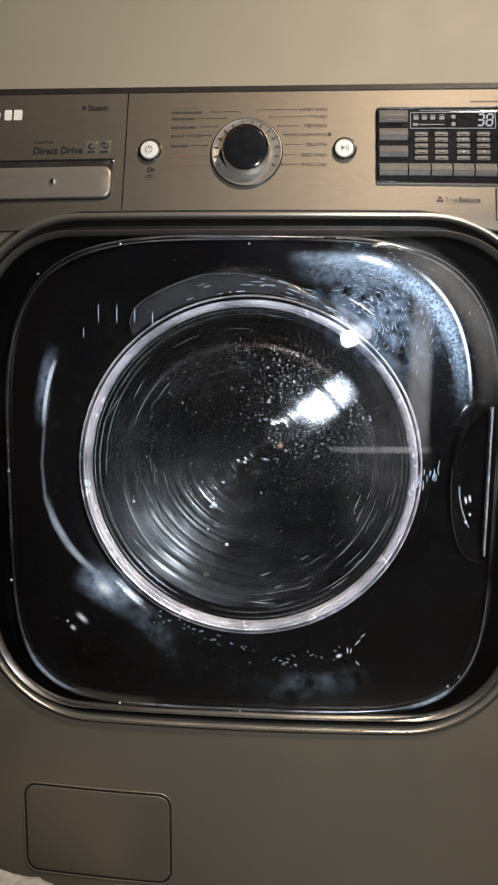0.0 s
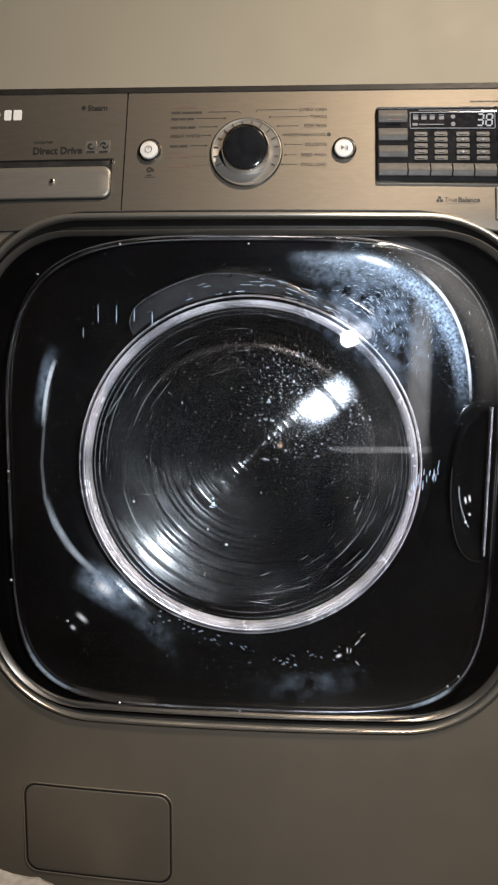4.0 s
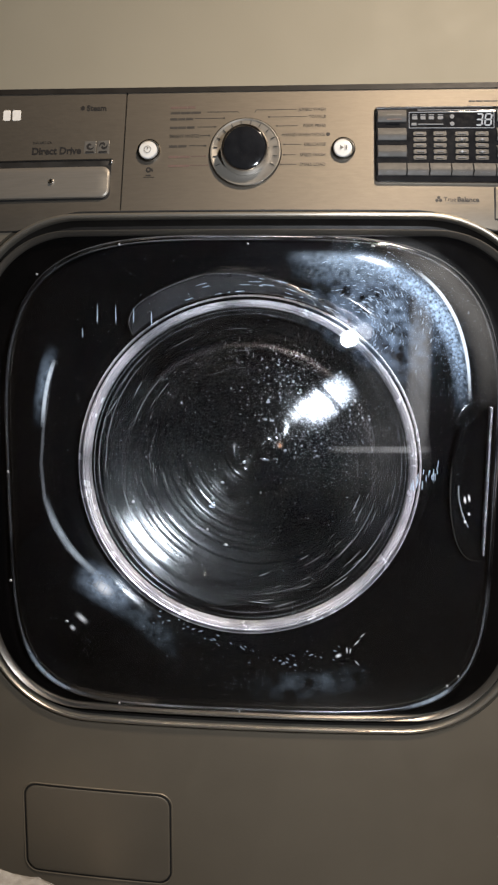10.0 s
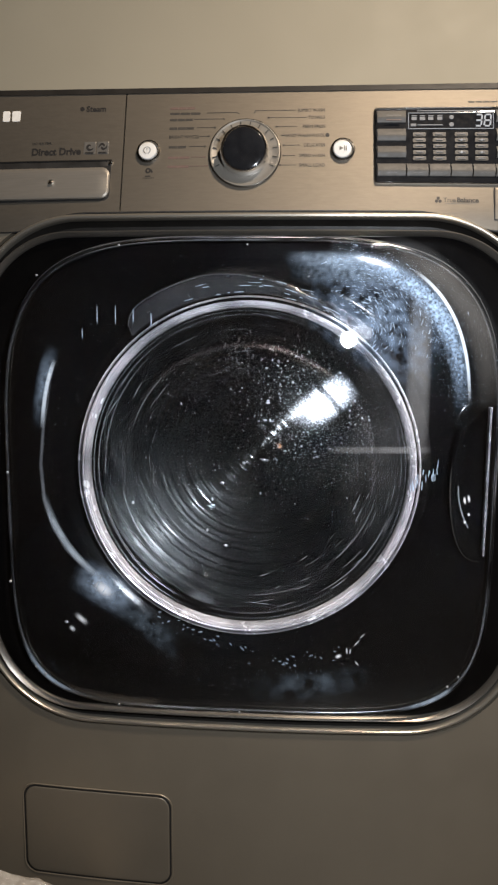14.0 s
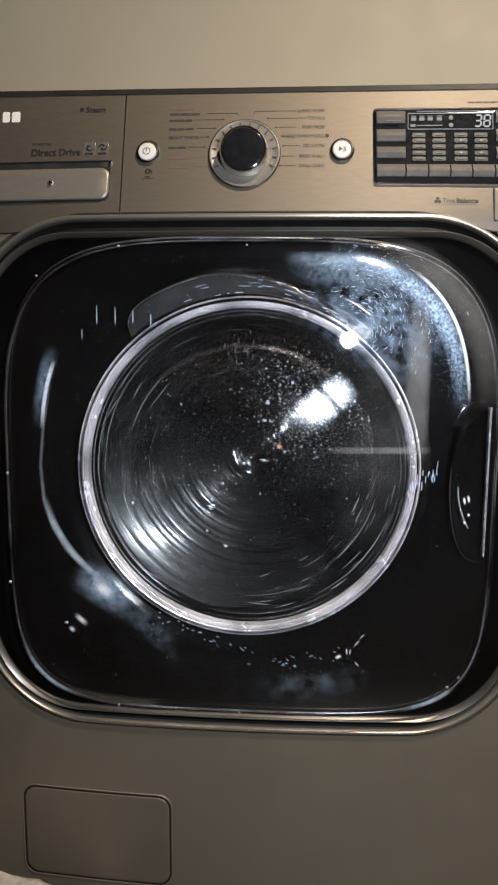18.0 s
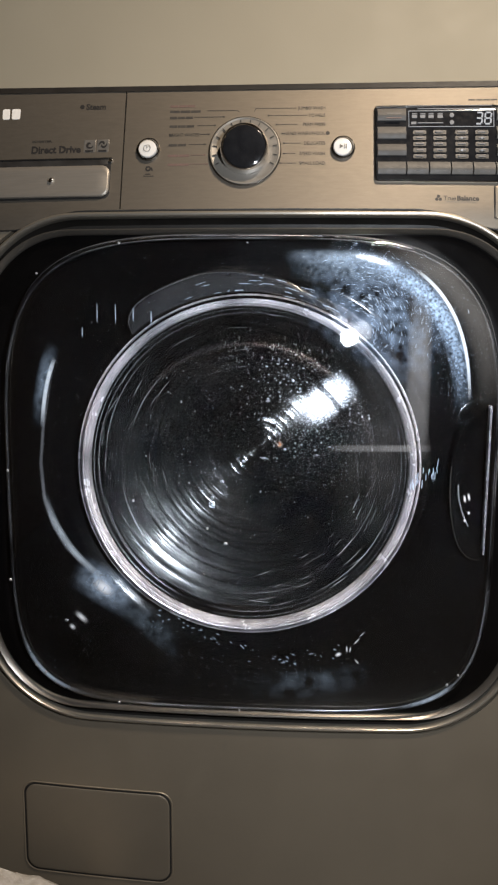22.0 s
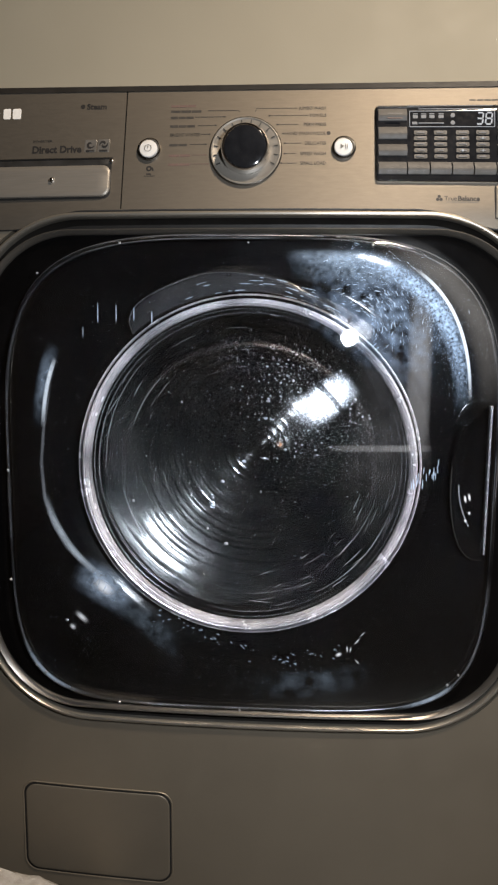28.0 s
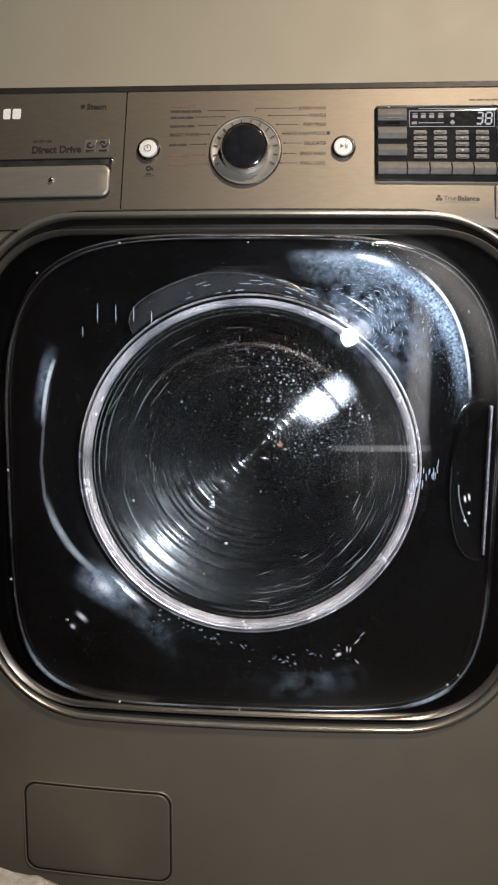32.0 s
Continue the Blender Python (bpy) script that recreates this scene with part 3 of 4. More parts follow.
def dial():
    kx, kz = -0.0062, 0.9106 + DZ
    ring = part("dial_ring", bent(turned([(0.0412, 0.001), (0.0412, -0.003), (0.0408, -0.0040), (0.0400, -0.0042), (0.0392, -0.0036), (0.0385, -0.003), (0.0290, -0.0026), (0.0285, 0.0)], 72, kx, kz, COSL)), DIALM, washer, "silver dial ring with dark ticks")
    part("ring_edge", bent(turned([(0.0425, 0.001), (0.0425, -0.0016), (0.0418, -0.0026), (0.0411, -0.0026)], 72, kx, kz, COSL)), DARKCHROME, ring, "polished edge of the dial")
    for k in range(14):
        a = radians(-27 + 18 * k)
        line(kx + 0.0328 * math.cos(a), kz + 0.0328 * COSL * math.sin(a), kx + 0.0378 * math.cos(a), kz + 0.0378 * COSL * math.sin(a), 0.0010, SHADOW, ring, "tick", -0.0036)
    # the knob stands square to the leaning panel
    kn = part("knob", turned([(0.0292, 0.002), (0.0286, -0.006), (0.0275, -0.0125), (0.0268, -0.0150), (0.0258, -0.0164), (0.0248, -0.0166), (0.0240, -0.0158)], 72), CHROME, washer, "polished chrome selector knob")
    kn.matrix_basis = Matrix.Translation((kx, face(kx, kz) - 0.002, kz - 0.0012)) @ pose(0, 0, 0, -5)
    cap = part("cap", turned([(0.0241, -0.0150), (0.0237, -0.0160), (0.0218, -0.0168), (0.013, -0.0178), (0.0, -0.0181)], 56), SCREEN, kn, "glossy black cap of the knob")
    for bx, kind in ((-0.1200, 0), (0.1073, 1)):
        bz = 0.9140 + DZ
        b = part("button", bent(turned([(0.0140, 0.001), (0.0140, -0.0022), (0.0133, -0.0036), (0.0120, -0.0040), (0.0112, -0.003), (0.0108, -0.0010)], 44, bx, bz, COSL)), DARKCHROME, washer, "dark chrome ring round a push button")
        part("button_cap", bent(turned([(0.0107, -0.0005), (0.0107, -0.0036), (0.0099, -0.0048), (0.006, -0.0054), (0.0, -0.0056)], 40, bx - 0.0008, bz, COSL)), WHITE, b, "pearl white push button")
        if kind:
            for dx in (0.0016, 0.0036):
                line(bx + dx, bz - 0.0028, bx + dx, bz + 0.0028, 0.0007, GREYINK, b, "symbol", -0.0062)
            bm = bmesh.new()
            tri = [bm.verts.new((bx + x, -0.0062, bz + z)) for x, z in ((-0.0042, -0.0028), (-0.0042, 0.0028), (0.0002, 0.0))]
            bm.faces.new(tri)
            part("symbol", bent(bm), GREYINK, b, smooth=False)
        else:
            bm = loft([(circle(bx - 0.0008, bz, r, 24, COSL), -0.0062) for r in (0.0036, 0.0043)])
            part("symbol", bent(bm), GREYINK, b, smooth=False)
            line(bx - 0.0008, bz + 0.0002, bx - 0.0008, bz + 0.0028, 0.0007, GREYINK, b, "symbol", -0.0062)
    # lock mark under the power button
    part("print_mark", bent(loft([(circle(-0.1195, 0.8905 + DZ, r, 20, COSL), -0.0006) for r in (0.0014, 0.0034)])), INK, panel, smooth=False)
    line(-0.1160, 0.8920 + DZ, -0.1145, 0.8880 + DZ, 0.0018, INK, panel, "print_mark")
    line(-0.1225, 0.8838 + DZ, -0.1165, 0.8838 + DZ, 0.0014, INK, panel, "print_bar")
    line(-0.1250, 0.8815 + DZ, -0.1120, 0.8815 + DZ, 0.0007, INK, panel, "print_bar")


dial()


def cycle_names():
    right = (("JUMBO WASH", 0.9628, 0.0525, 0.0050), ("TOWELS", 0.9537, 0.0652, 0.0193), ("PERM PRESS", 0.9425, 0.0540, 0.0288), ("HAND WASH/WOOL", 0.9315, 0.0425, 0.0358),
             ("DELICATES", 0.9195, 0.0580, 0.0378), ("SPEED WASH", 0.9068, 0.0520, 0.0378), ("SMALL LOAD", 0.8952, 0.0535, 0.0340))
    for text, z, x0, x1 in right:
        lettering(text, 0.0055, 0.0868, z + DZ, INK, panel, align="RIGHT", widen=0.92)
        line(x0, z + DZ + 0.0003, x1, z + DZ + 0.0003, 0.0006, INK, panel)
        if text != "JUMBO WASH":
            line(x1, z + DZ + 0.0003, x1 + 0.002, z + DZ + 0.0003, 0.0018, INK, panel, "pointer")
    line(0.0050, 0.9631 + DZ, 0.0036, 0.9592 + DZ, 0.0006, INK, panel)
    part("print_mark", bent(turned([(0.0024, 0.0003), (0.0024, -0.0006), (0, -0.0007)], 14, 0.0895, 0.9318 + DZ, COSL)), INK, panel)
    left = (("", 0.9672, 0.030, RED, None), ("", 0.9605, 0.037, INK, (-0.0525, -0.0165)), ("", 0.9527, 0.028, INK, (-0.0675, -0.0315)), ("", 0.9420, 0.030, INK, (-0.0635, -0.0415)),
            ("BRIGHT WHITES", 0.9312, 0.0, INK, (-0.0600, -0.0485)), ("", 0.9188, 0.0215, INK, (-0.0725, -0.0525)), ("", 0.9058, 0.026, RED, (-0.0695, -0.0522)), ("", 0.8948, 0.0255, RED, (-0.0710, -0.0490)))
    for text, z, w, m, ln in left:
        if text:
            lettering(text, 0.0055, -0.0965, z + DZ, m, panel, widen=0.88)
        else:
            n = max(2, round(w / 0.011))
            for k in range(n):
                x0 = -0.0965 + w * k / n
                line(x0, z + DZ, x0 + w / n - 0.0008, z + DZ, 0.0028, PALEINK if m is INK else m, panel, "print_bar")
        if ln:
            line(ln[0], z + DZ + 0.0006, ln[1], z + DZ + 0.0006, 0.00075, m, panel)
            if z < 0.955:
                line(ln[1] - 0.002, z + DZ + 0.0006, ln[1], z + DZ + 0.0006, 0.0018, m, panel, "pointer")
    line(-0.0165, 0.9611 + DZ, -0.0142, 0.9588 + DZ, 0.0006, INK, panel)


cycle_names()


def display():
    x0, z1 = 0.1448, 0.9632 + DZ
    X = lambda u: x0 + u / 1000
    Z = lambda v: z1 - v / 1000
    d = part("display", bent(slab(rrect(X(0), X(192), Z(89), Z(0), 0.003, 5), -0.0022, 0.004)), SCREEN, washer, "black display panel with grey keys")
    fr = loft([(rrect(X(-1.6), X(193.6), Z(90.6), Z(-1.6), 0.0045, 5), 0.0005), (rrect(X(-1.4), X(193.4), Z(90.4), Z(-1.4), 0.0044, 5), -0.0026),
               (rrect(X(-0.6), X(192.6), Z(89.6), Z(-0.6), 0.0036, 5), -0.0034), (rrect(X(0.4), X(191.6), Z(88.6), Z(0.4), 0.003, 5), -0.0020)])
    part("frame", bent(fr), CHROME, d, "thin chrome frame")

    def key(u0, u1, v0, v1, name="key", m=KEY):
        bm = bmesh.new()
        rows = []
        for k, y in ((0.0, -0.0018), (0.0, -0.0030), (0.08, -0.0036), (0.52, -0.0062), (0.66, -0.0060), (0.96, -0.0034), (1.0, -0.0018)):
            z = Z(v0 + (v1 - v0) * k)
            rows.append([bm.verts.new((X(u0 + (u1 - u0) * i / 4 + (0.5 if i == 0 else -0.5 if i == 4 else 0) * (y < -0.0032)), y, z)) for i in range(5)])
        for a, c in zip(rows, rows[1:]):
            for i in range(4):
                bm.faces.new((a[i], a[i + 1], c[i + 1], c[i]))
        bm.faces.new([r[0] for r in rows])
        bm.faces.new([r[4] for r in rows][::-1])
        return part(name, bent(bm), m, d)

    for v0, v1 in ((3, 18), (25, 40), (46, 60)):
        key(1.5, 35, v0, v1)
        key(137.5, 171, v0, v1)
    for u0, u1 in ((1.5, 34.2), (34.8, 60), (60.6, 85), (85.6, 110), (110.6, 136), (136.6, 190)):
        key(u0, u1, 67, 82, "key")
    # faint writing on the keys
    for v in (10, 15.5):
        line(X(12), Z(v), X(29), Z(v), 0.0010, RED if v > 12 else GREYINK, d, "print_bar", -0.0060)
    for u in (12, 42, 67, 92, 118):
        line(X(u), Z(77.5), X(u + 12), Z(77.5), 0.0018, KEYINK, d, "print_bar", -0.0048)
    # window outline
    for a, c, e, f in ((38, 6, 135, 6), (38, 25, 135, 25), (38, 6, 38, 25), (135, 6, 135, 25)):
        line(X(a), Z(c), X(e), Z(f), 0.0006, DIM2, d, "window_outline", -0.0026)
    line(X(48), Z(3.4), X(120), Z(3.4), 0.0008, DIM, d, "print_bar", -0.0026)
    # two digits of seven segments, leaning a little
    segs = {"a": (0, 0, 1, 0), "b": (1, 0, 1, 1), "c": (1, 1, 1, 2), "d": (0, 2, 1, 2), "e": (0, 1, 0, 2), "f": (0, 0, 0, 1), "g": (0, 1, 1, 1)}
    for u, on in ((114.2, "abgcd"), (124.4, "abcdefg")):
        for s in on:
            a, c, e, f = segs[s]
            lean = 1.4
            dx, dz = (0.7, 0) if c == f else (0, 0.7)
            line(X(u + a * 6.8 + lean * (1 - c / 2) + dx), Z(8.4 + c * 6.7 + dz), X(u + e * 6.8 + lean * (1 - f / 2) - dx), Z(8.4 + f * 6.7 - dz), 0.0016, DIGIT, d, "digit_segment", -0.0027)
    # small icons
    for u in (44.5, 54, 63.5, 74):
        part("icon", bent(slab(rrect(X(u - 3), X(u + 3), Z(14.6), Z(10.4), 0.0008, 2), -0.0026, 0.0, 0.0001)), DIM, d, smooth=False)
        line(X(u - 3), Z(9.2), X(u + 3), Z(9.2), 0.0008, DIM, d, "icon", -0.0026)
    line(X(40.5), Z(20.5), X(46.5), Z(20.5), 0.0030, DIM, d, "icon", -0.0026)
    line(X(48), Z(20.5), X(77), Z(20.5), 0.0011, DIM, d, "icon", -0.0026)
    for v in (11.2, 20):
        part("icon", bent(turned([(0.0026, 0.0), (0.0026, -0.0026), (0, -0.0027)], 16, X(87.3), Z(v), COSL)), DIM, d)
    # option lamps
    for i, u in enumerate((50, 73, 98, 121)):
        for j, v in enumerate((32, 38.8, 46, 53.4, 60.6)):
            part("option_lamp", bent(slab(rrect(X(u - 7.6), X(u + 7.6), Z(v + 2.5), Z(v - 2.5), 0.0012, 3), -0.0032, 0.0, 0.0002)), LENS, d, smooth=True)
            line(X(u - 4.5 + (j % 2)), Z(v), X(u + 4.5 - (i % 2)), Z(v), 0.0010, KEYINK, d, "print_bar", -0.0036)
            if (i, j) in ((2, 1), (3, 1), (2, 3), (3, 3)):
                part("lit_lamp", bent(turned([(0.0013, 0.0), (0.0013, -0.0040), (0, -0.0041)], 12, X(u), Z(v), COSL)), DIGIT if (i, j) == (2, 3) else DIM2, d)


display()
# prints beside the display: three-bladed mark, the feature's name, and a framed sticker
for k in range(3):
    a = radians(90 + 120 * k)
    part("print_mark", bent(turned([(0.0019, 0.0003), (0.0019, -0.0006), (0, -0.0007)], 12, 0.2158 + 0.0023 * math.cos(a), 0.8540 + DZ + 0.0023 * math.sin(a), COSL)), INK, panel)
lettering("True", 0.0074, 0.2215, 0.8540 + DZ, INK, panel, widen=0.98)
lettering("Balance", 0.0078, 0.2368, 0.8540 + DZ, INK, panel, widen=1.06, bold=0.00024)
line(0.2240, 0.8500 + DZ, 0.2600, 0.8500 + DZ, 0.0006, GREYINK, panel, "print_bar")
for k in range(5):
    line(0.2520 + 0.0085 * k, 0.9710 + DZ, 0.2595 + 0.0085 * k, 0.9710 + DZ, 0.0016, INK, panel, "print_bar")
part("sticker", bent(slab(rrect(0.2795, 0.320, 0.8315 + DZ, 0.8695 + DZ, 0.001, 2), -0.0022, 0.0005, 0.0003)), INK, panel, "dark outline of a sticker")
part("sticker_field", bent(slab(rrect(0.2803, 0.319, 0.8323 + DZ, 0.8687 + DZ, 0.001, 2), -0.0027, 0.0, 0.0003)), STEEL, panel)

# ---- drain filter cover, sunk a little behind a softly raised edge
def filter_cover():
    def box(d):
        return rrect(-0.2985 + d, -0.0938 - d, -0.0230 + d + DZ, 0.1080 - d + DZ, 0.0185 - d * 0.6, 10)

    edge = [(box(d), y) for d, y in ((-0.0006, 0.0006), (-0.0005, -0.0004), (-0.0001, -0.0009), (0.0003, -0.0009), (0.0016, -0.0002))]
    part("cover_edge", bent(loft(edge)), PAINT, washer, "softly raised edge round the filter cover")
    part("cover_gap", bent(slab(box(0.0012), -0.0003, 0.006, 0.0002)), SHADOW, washer, "dark gap round the filter cover")
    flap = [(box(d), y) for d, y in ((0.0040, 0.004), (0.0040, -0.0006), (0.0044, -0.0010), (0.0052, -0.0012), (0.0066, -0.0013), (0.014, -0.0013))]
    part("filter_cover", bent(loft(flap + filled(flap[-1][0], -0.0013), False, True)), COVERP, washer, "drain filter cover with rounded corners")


filter_cover()


# ---- door: bead, handle, moulded crescent, drops
def bead(d, y, r, name, material, label):
    rings = []
    for k in range(9):
        a = 2 * math.pi * k / 8
        rings.append((outline(d - r * math.cos(a)), y + r * math.sin(a)))
    return part(name, bent(loft(rings)), material, door, label)


bead(-0.0012, -0.004, 0.0018, "edge_bead", BEAD, "thin shiny edge of the door cover")
bead(0.0042, -0.0125, 0.0008, "inner_bead", BEAD, "second fine line inside the door edge")


def handle():
    z0, z1 = 0.4330 + DZ, 0.6240 + DZ
    out = []
    for i in range(33):
        a = math.pi * i / 32
        out.append((0.281 - 0.0395 * math.sin(a) ** 0.75, (z0 + z1) / 2 + (z1 - z0) / 2 * math.cos(a)))
    def inset(k):
        return [(0.281 - (0.281 - x) * k, (z0 + z1) / 2 + (z - (z0 + z1) / 2) * (0.35 + 0.65 * k)) for x, z in out] + [(0.2815, z0 + (1 - k) * 0.06), (0.2815, z1 - (1 - k) * 0.06)]
    bm = loft([(inset(1.0), -0.004), (inset(1.0), -0.0105), (inset(0.96), -0.0118), (inset(0.90), -0.0105), (inset(0.7), -0.003), (inset(0.4), 0.0)], False, True)
    h = part("handle", bent(bm), POCKET, door, "scooped black hand pull")
    tube = []
    edge = [p for p in out if p[1] < (z0 + z1) / 2 + 0.02]
    for k in range(6):
        a = 2 * math.pi * k / 6
        tube.append([(x - 0.0007 * math.cos(a), -0.0112 + 0.0007 * math.sin(a), z) for x, z in edge])
    bm = bmesh.new()
    rows = [[bm.verts.new(p) for p in row] for row in tube]
    for a, c in zip(rows, rows[1:] + rows[:1]):
        for i in range(len(edge) - 1):
            bm.faces.new((a[i], a[i + 1], c[i + 1], c[i]))
    part("pocket_edge", bent(bm), EDGE, h, "thin grey edge of the hand pull")
    def tube(points, r, y, name, material, label):
        bm = bmesh.new()
        rows = []
        for i, (x, z) in enumerate(points):
            k = min(i + 1, len(points) - 1), max(i - 1, 0)
            tx, tz = points[k[0]][0] - points[k[1]][0], points[k[0]][1] - points[k[1]][1]
            ln = math.hypot(tx, tz)
            rows.append([bm.verts.new((x - tz / ln * r * math.cos(q), y - r * 0.6 * math.sin(q), z + tx / ln * r * math.cos(q))) for q in (2 * math.pi * j / 8 for j in range(8))])
        for a, c in zip(rows, rows[1:]):
            for j in range(8):
                bm.faces.new((a[j], a[(j + 1) % 8], c[(j + 1) % 8], c[j]))
        part(name, bent(bm), material, h, label)
    tube([(0.2740 - 0.029 * math.sin(radians(s)), 0.5890 + DZ + 0.036 * math.cos(radians(s)) ** 0.8) for s in range(-8, 86, 8)], 0.0048, -0.016, "hook", POCKET, "black hooked top of the hand pull")
    tube([(0.2510 + 0.014 * (s / 10) ** 2, 0.5250 + DZ - 0.05 * s / 10) for s in range(11)], 0.0009, -0.012, "inner_edge", CHROME2, "thin shiny edge inside the hand pull")
    bm = slab(rrect(0.2836, 0.2858, 0.4400 + DZ, 0.6190 + DZ, 0.0010, 4), -0.0145, -0.004, 0.0012)
    part("handle_strip", bent(bm), STRIP, h, "narrow silver strip")


handle()


def crescent():
    """A smoky lip, round at one end and running out thin at the other."""
    n, rows = 48, []
    bm = bmesh.new()
    for d, y in ((0.0, -0.004), (0.04, -0.0085), (0.3, -0.0105), (0.6, -0.0105), (0.85, -0.008), (1.0, -0.001)):
        row = []
        for i in range(n + 1):
            k = i / n
            a = radians(130 - 69 * k)
            w = 0.028 * math.sqrt(max(0.0, 1 - (1 - min(1, k * 7)) ** 2)) * (1 - max(0, k - 0.45) / 0.55) ** 0.6
            r = 0.2105 + (w + 0.0004) * d
            row.append(bm.verts.new((r * math.cos(a), y, CZ + r * math.sin(a))))
        rows.append(row)
    for a, c in zip(rows, rows[1:]):
        for i in range(n):
            bm.faces.new((a[i], a[i + 1], c[i + 1], c[i]))
    ob = part("moulded_crescent", bent(bm), SMOKE, door, "smoky grey crescent moulded over the ring")
    # its outer edge, a fine paler bead
    bm = bmesh.new()
    rows = []
    for d, y in ((-0.0007, -0.0088), (-0.0004, -0.0105), (0.0004, -0.0105), (0.0007, -0.0088)):
        row = []
        for i in range(n + 1):
            k = i / n
            a = radians(130 - 62 * k)
            w = 0.028 * math.sqrt(max(0.0, 1 - (1 - min(1, k * 7)) ** 2)) * (1 - max(0, k - 0.45) / 0.55) ** 0.6
            r = 0.2105 + w * 0.9 + d
            row.append(bm.verts.new((r * math.cos(a), y, CZ + r * math.sin(a))))
        rows.append(row)
    for a, c in zip(rows, rows[1:]):
        for i in range(n):
            bm.faces.new((a[i], a[i + 1], c[i + 1], c[i]))
    part("crescent_edge", bent(bm), CRESC, ob, "fine paler edge of the crescent")


crescent()


def drop(bm, x, y, z, rx, rz, ry, seed):
    rnd = random.Random(seed)
    n = 7
    rx *= rnd.uniform(0.6, 1.4)
    top = bm.verts.new((x + rx * rnd.uniform(-0.4, 0.4), y - ry, z + rz * rnd.uniform(-0.4, 0.4)))
    r1 = [bm.verts.new((x + rx * 0.7 * math.cos(2 * math.pi * i / n) * rnd.uniform(0.8, 1.2), y - ry * 0.7, z + rz * rnd.uniform(0.5, 0.9) * math.sin(2 * math.pi * i / n))) for i in range(n)]
    r2 = [bm.verts.new((x + rx * math.cos(2 * math.pi * i / n) * rnd.uniform(0.85, 1.15), y, z + rz * math.sin(2 * math.pi * i / n))) for i in range(n)]
    for i in range(n):
        j = (i + 1) % n
        bm.faces.new((top, r1[i], r1[j]))
        bm.faces.new((r1[i], r2[i], r2[j], r1[j]))


def drops():
    rnd = random.Random(7)
    bm = bmesh.new()

    def on_bowl(x, z, rx, rz, ry, seed):
        drop(bm, x, bowl_y(math.hypot(x, z)) - 0.0002, CZ + z, rx, rz, ry, seed)

    # on the bowl, thick towards the brightest part of the drum
    for i in range(760):
        dx, dz = rnd.gauss(0.078, 0.046), rnd.gauss(0.066, 0.048)
        s = rnd.choice((0.2, 0.25, 0.3, 0.35, 0.4, 0.5, 0.65, 0.85))
        if math.hypot(dx, dz) < 0.165:
            on_bowl(dx, dz, 0.0011 * s * rnd.uniform(0.7, 1.5), 0.0012 * s, 0.0007 * s, i)
    for i in range(70):
        dx, dz = rnd.gauss(0.070, 0.045), rnd.gauss(0.060, 0.045)
        s = rnd.uniform(0.8, 1.7)
        if math.hypot(dx, dz) < 0.165:
            on_bowl(dx, dz, 0.0011 * s * rnd.uniform(0.7, 1.6), 0.0011 * s, 0.0009 * s, 600 + i)
    for i in range(130):
        a = rnd.uniform(0, 2 * math.pi)
        r = 0.16 * math.sqrt(rnd.random())
        s = rnd.uniform(0.4, 1.3)
        on_bowl(r * math.cos(a), r * math.sin(a), 0.0007 * s, 0.0009 * s, 0.0006 * s, 1000 + i)
    for x, z in ((-0.055, -0.060), (-0.042, -0.038), (-0.034, -0.120), (-0.012, -0.010), (-0.095, 0.075), (0.012, -0.052), (-0.060, -0.100), (0.055, 0.105), (-0.155, -0.055)):
        on_bowl(x, z, 0.0022, 0.0022, 0.0014, int(5e3 + x * 1e3))
    # short trickles high on the bowl
    for i in range(60):
        x, z = rnd.uniform(-0.035, 0.105), rnd.gauss(0.140, 0.014)
        h = rnd.uniform(0.0008, 0.0042)
        if math.hypot(x, z) < 0.178:
            on_bowl(x, z, rnd.uniform(0.00012, 0.0003), h, 0.0003, 2000 + i)
    # fine trickles and specks on the far side, in loose clusters
    for cx, cz in ((-0.085, 0.085), (-0.045, 0.105), (-0.120, 0.045), (-0.020, 0.070), (-0.130, -0.020), (-0.070, 0.030)):
        for i in range(11):
            x, z = cx + rnd.gauss(0, 0.014), cz + rnd.gauss(0, 0.014)
            if math.hypot(x, z) < 0.175:
                on_bowl(x, z, rnd.uniform(0.00010, 0.00026), rnd.choice((0.0003, 0.0005, 0.0008, 0.0022)), 0.0003, 3000 + i)
    # along the edge of the cover
    for x, z in ((-0.1577, 0.2398), (-0.0056, 0.2375), (-0.2535, 0.2735), (-0.2660, 0.2825), (0.2490, 0.2760), (0.2620, 0.2885), (-0.2480, 0.7680), (-0.1480, 0.8010), (0.0, 0.8005), (0.1400, 0.7990),
                 (-0.2940, 0.5320), (-0.2960, 0.3930), (-0.2230, 0.3450)):
        drop(bm, x, -0.0165 + x * x / 6.4, z + DZ, *((0.0018, 0.0018, 0.0013) if z < 0.7 else (0.0012, 0.0012, 0.0006)), int(1e4 + x * 1e3))
    # wet lines running round the wall of the bowl, also painting the glass's bright arcs
    for i in range(70):
        a0, a1 = rnd.choice(((-66, -10), (-66, -10), (-104, -60), (-168, -118), (132, 164)) if i < 40 else ((140, 235), (150, 215), (60, 130), (-40, 40)))
        long = rnd.uniform(2, 12) if i > 6 else rnd.uniform(24, 48)
        a = rnd.uniform(a0, max(a0 + 1, a1 - long))
        r0, w = rnd.choice((0.1500, 0.1585, 0.1690, 0.1745, 0.1800, 0.1850, 0.1890)) + rnd.gauss(0, 0.0012), rnd.uniform(0.00015, 0.00050)
        if i >= 40:
            r0, w = rnd.uniform(0.120, 0.188), rnd.uniform(0.00006, 0.00022)
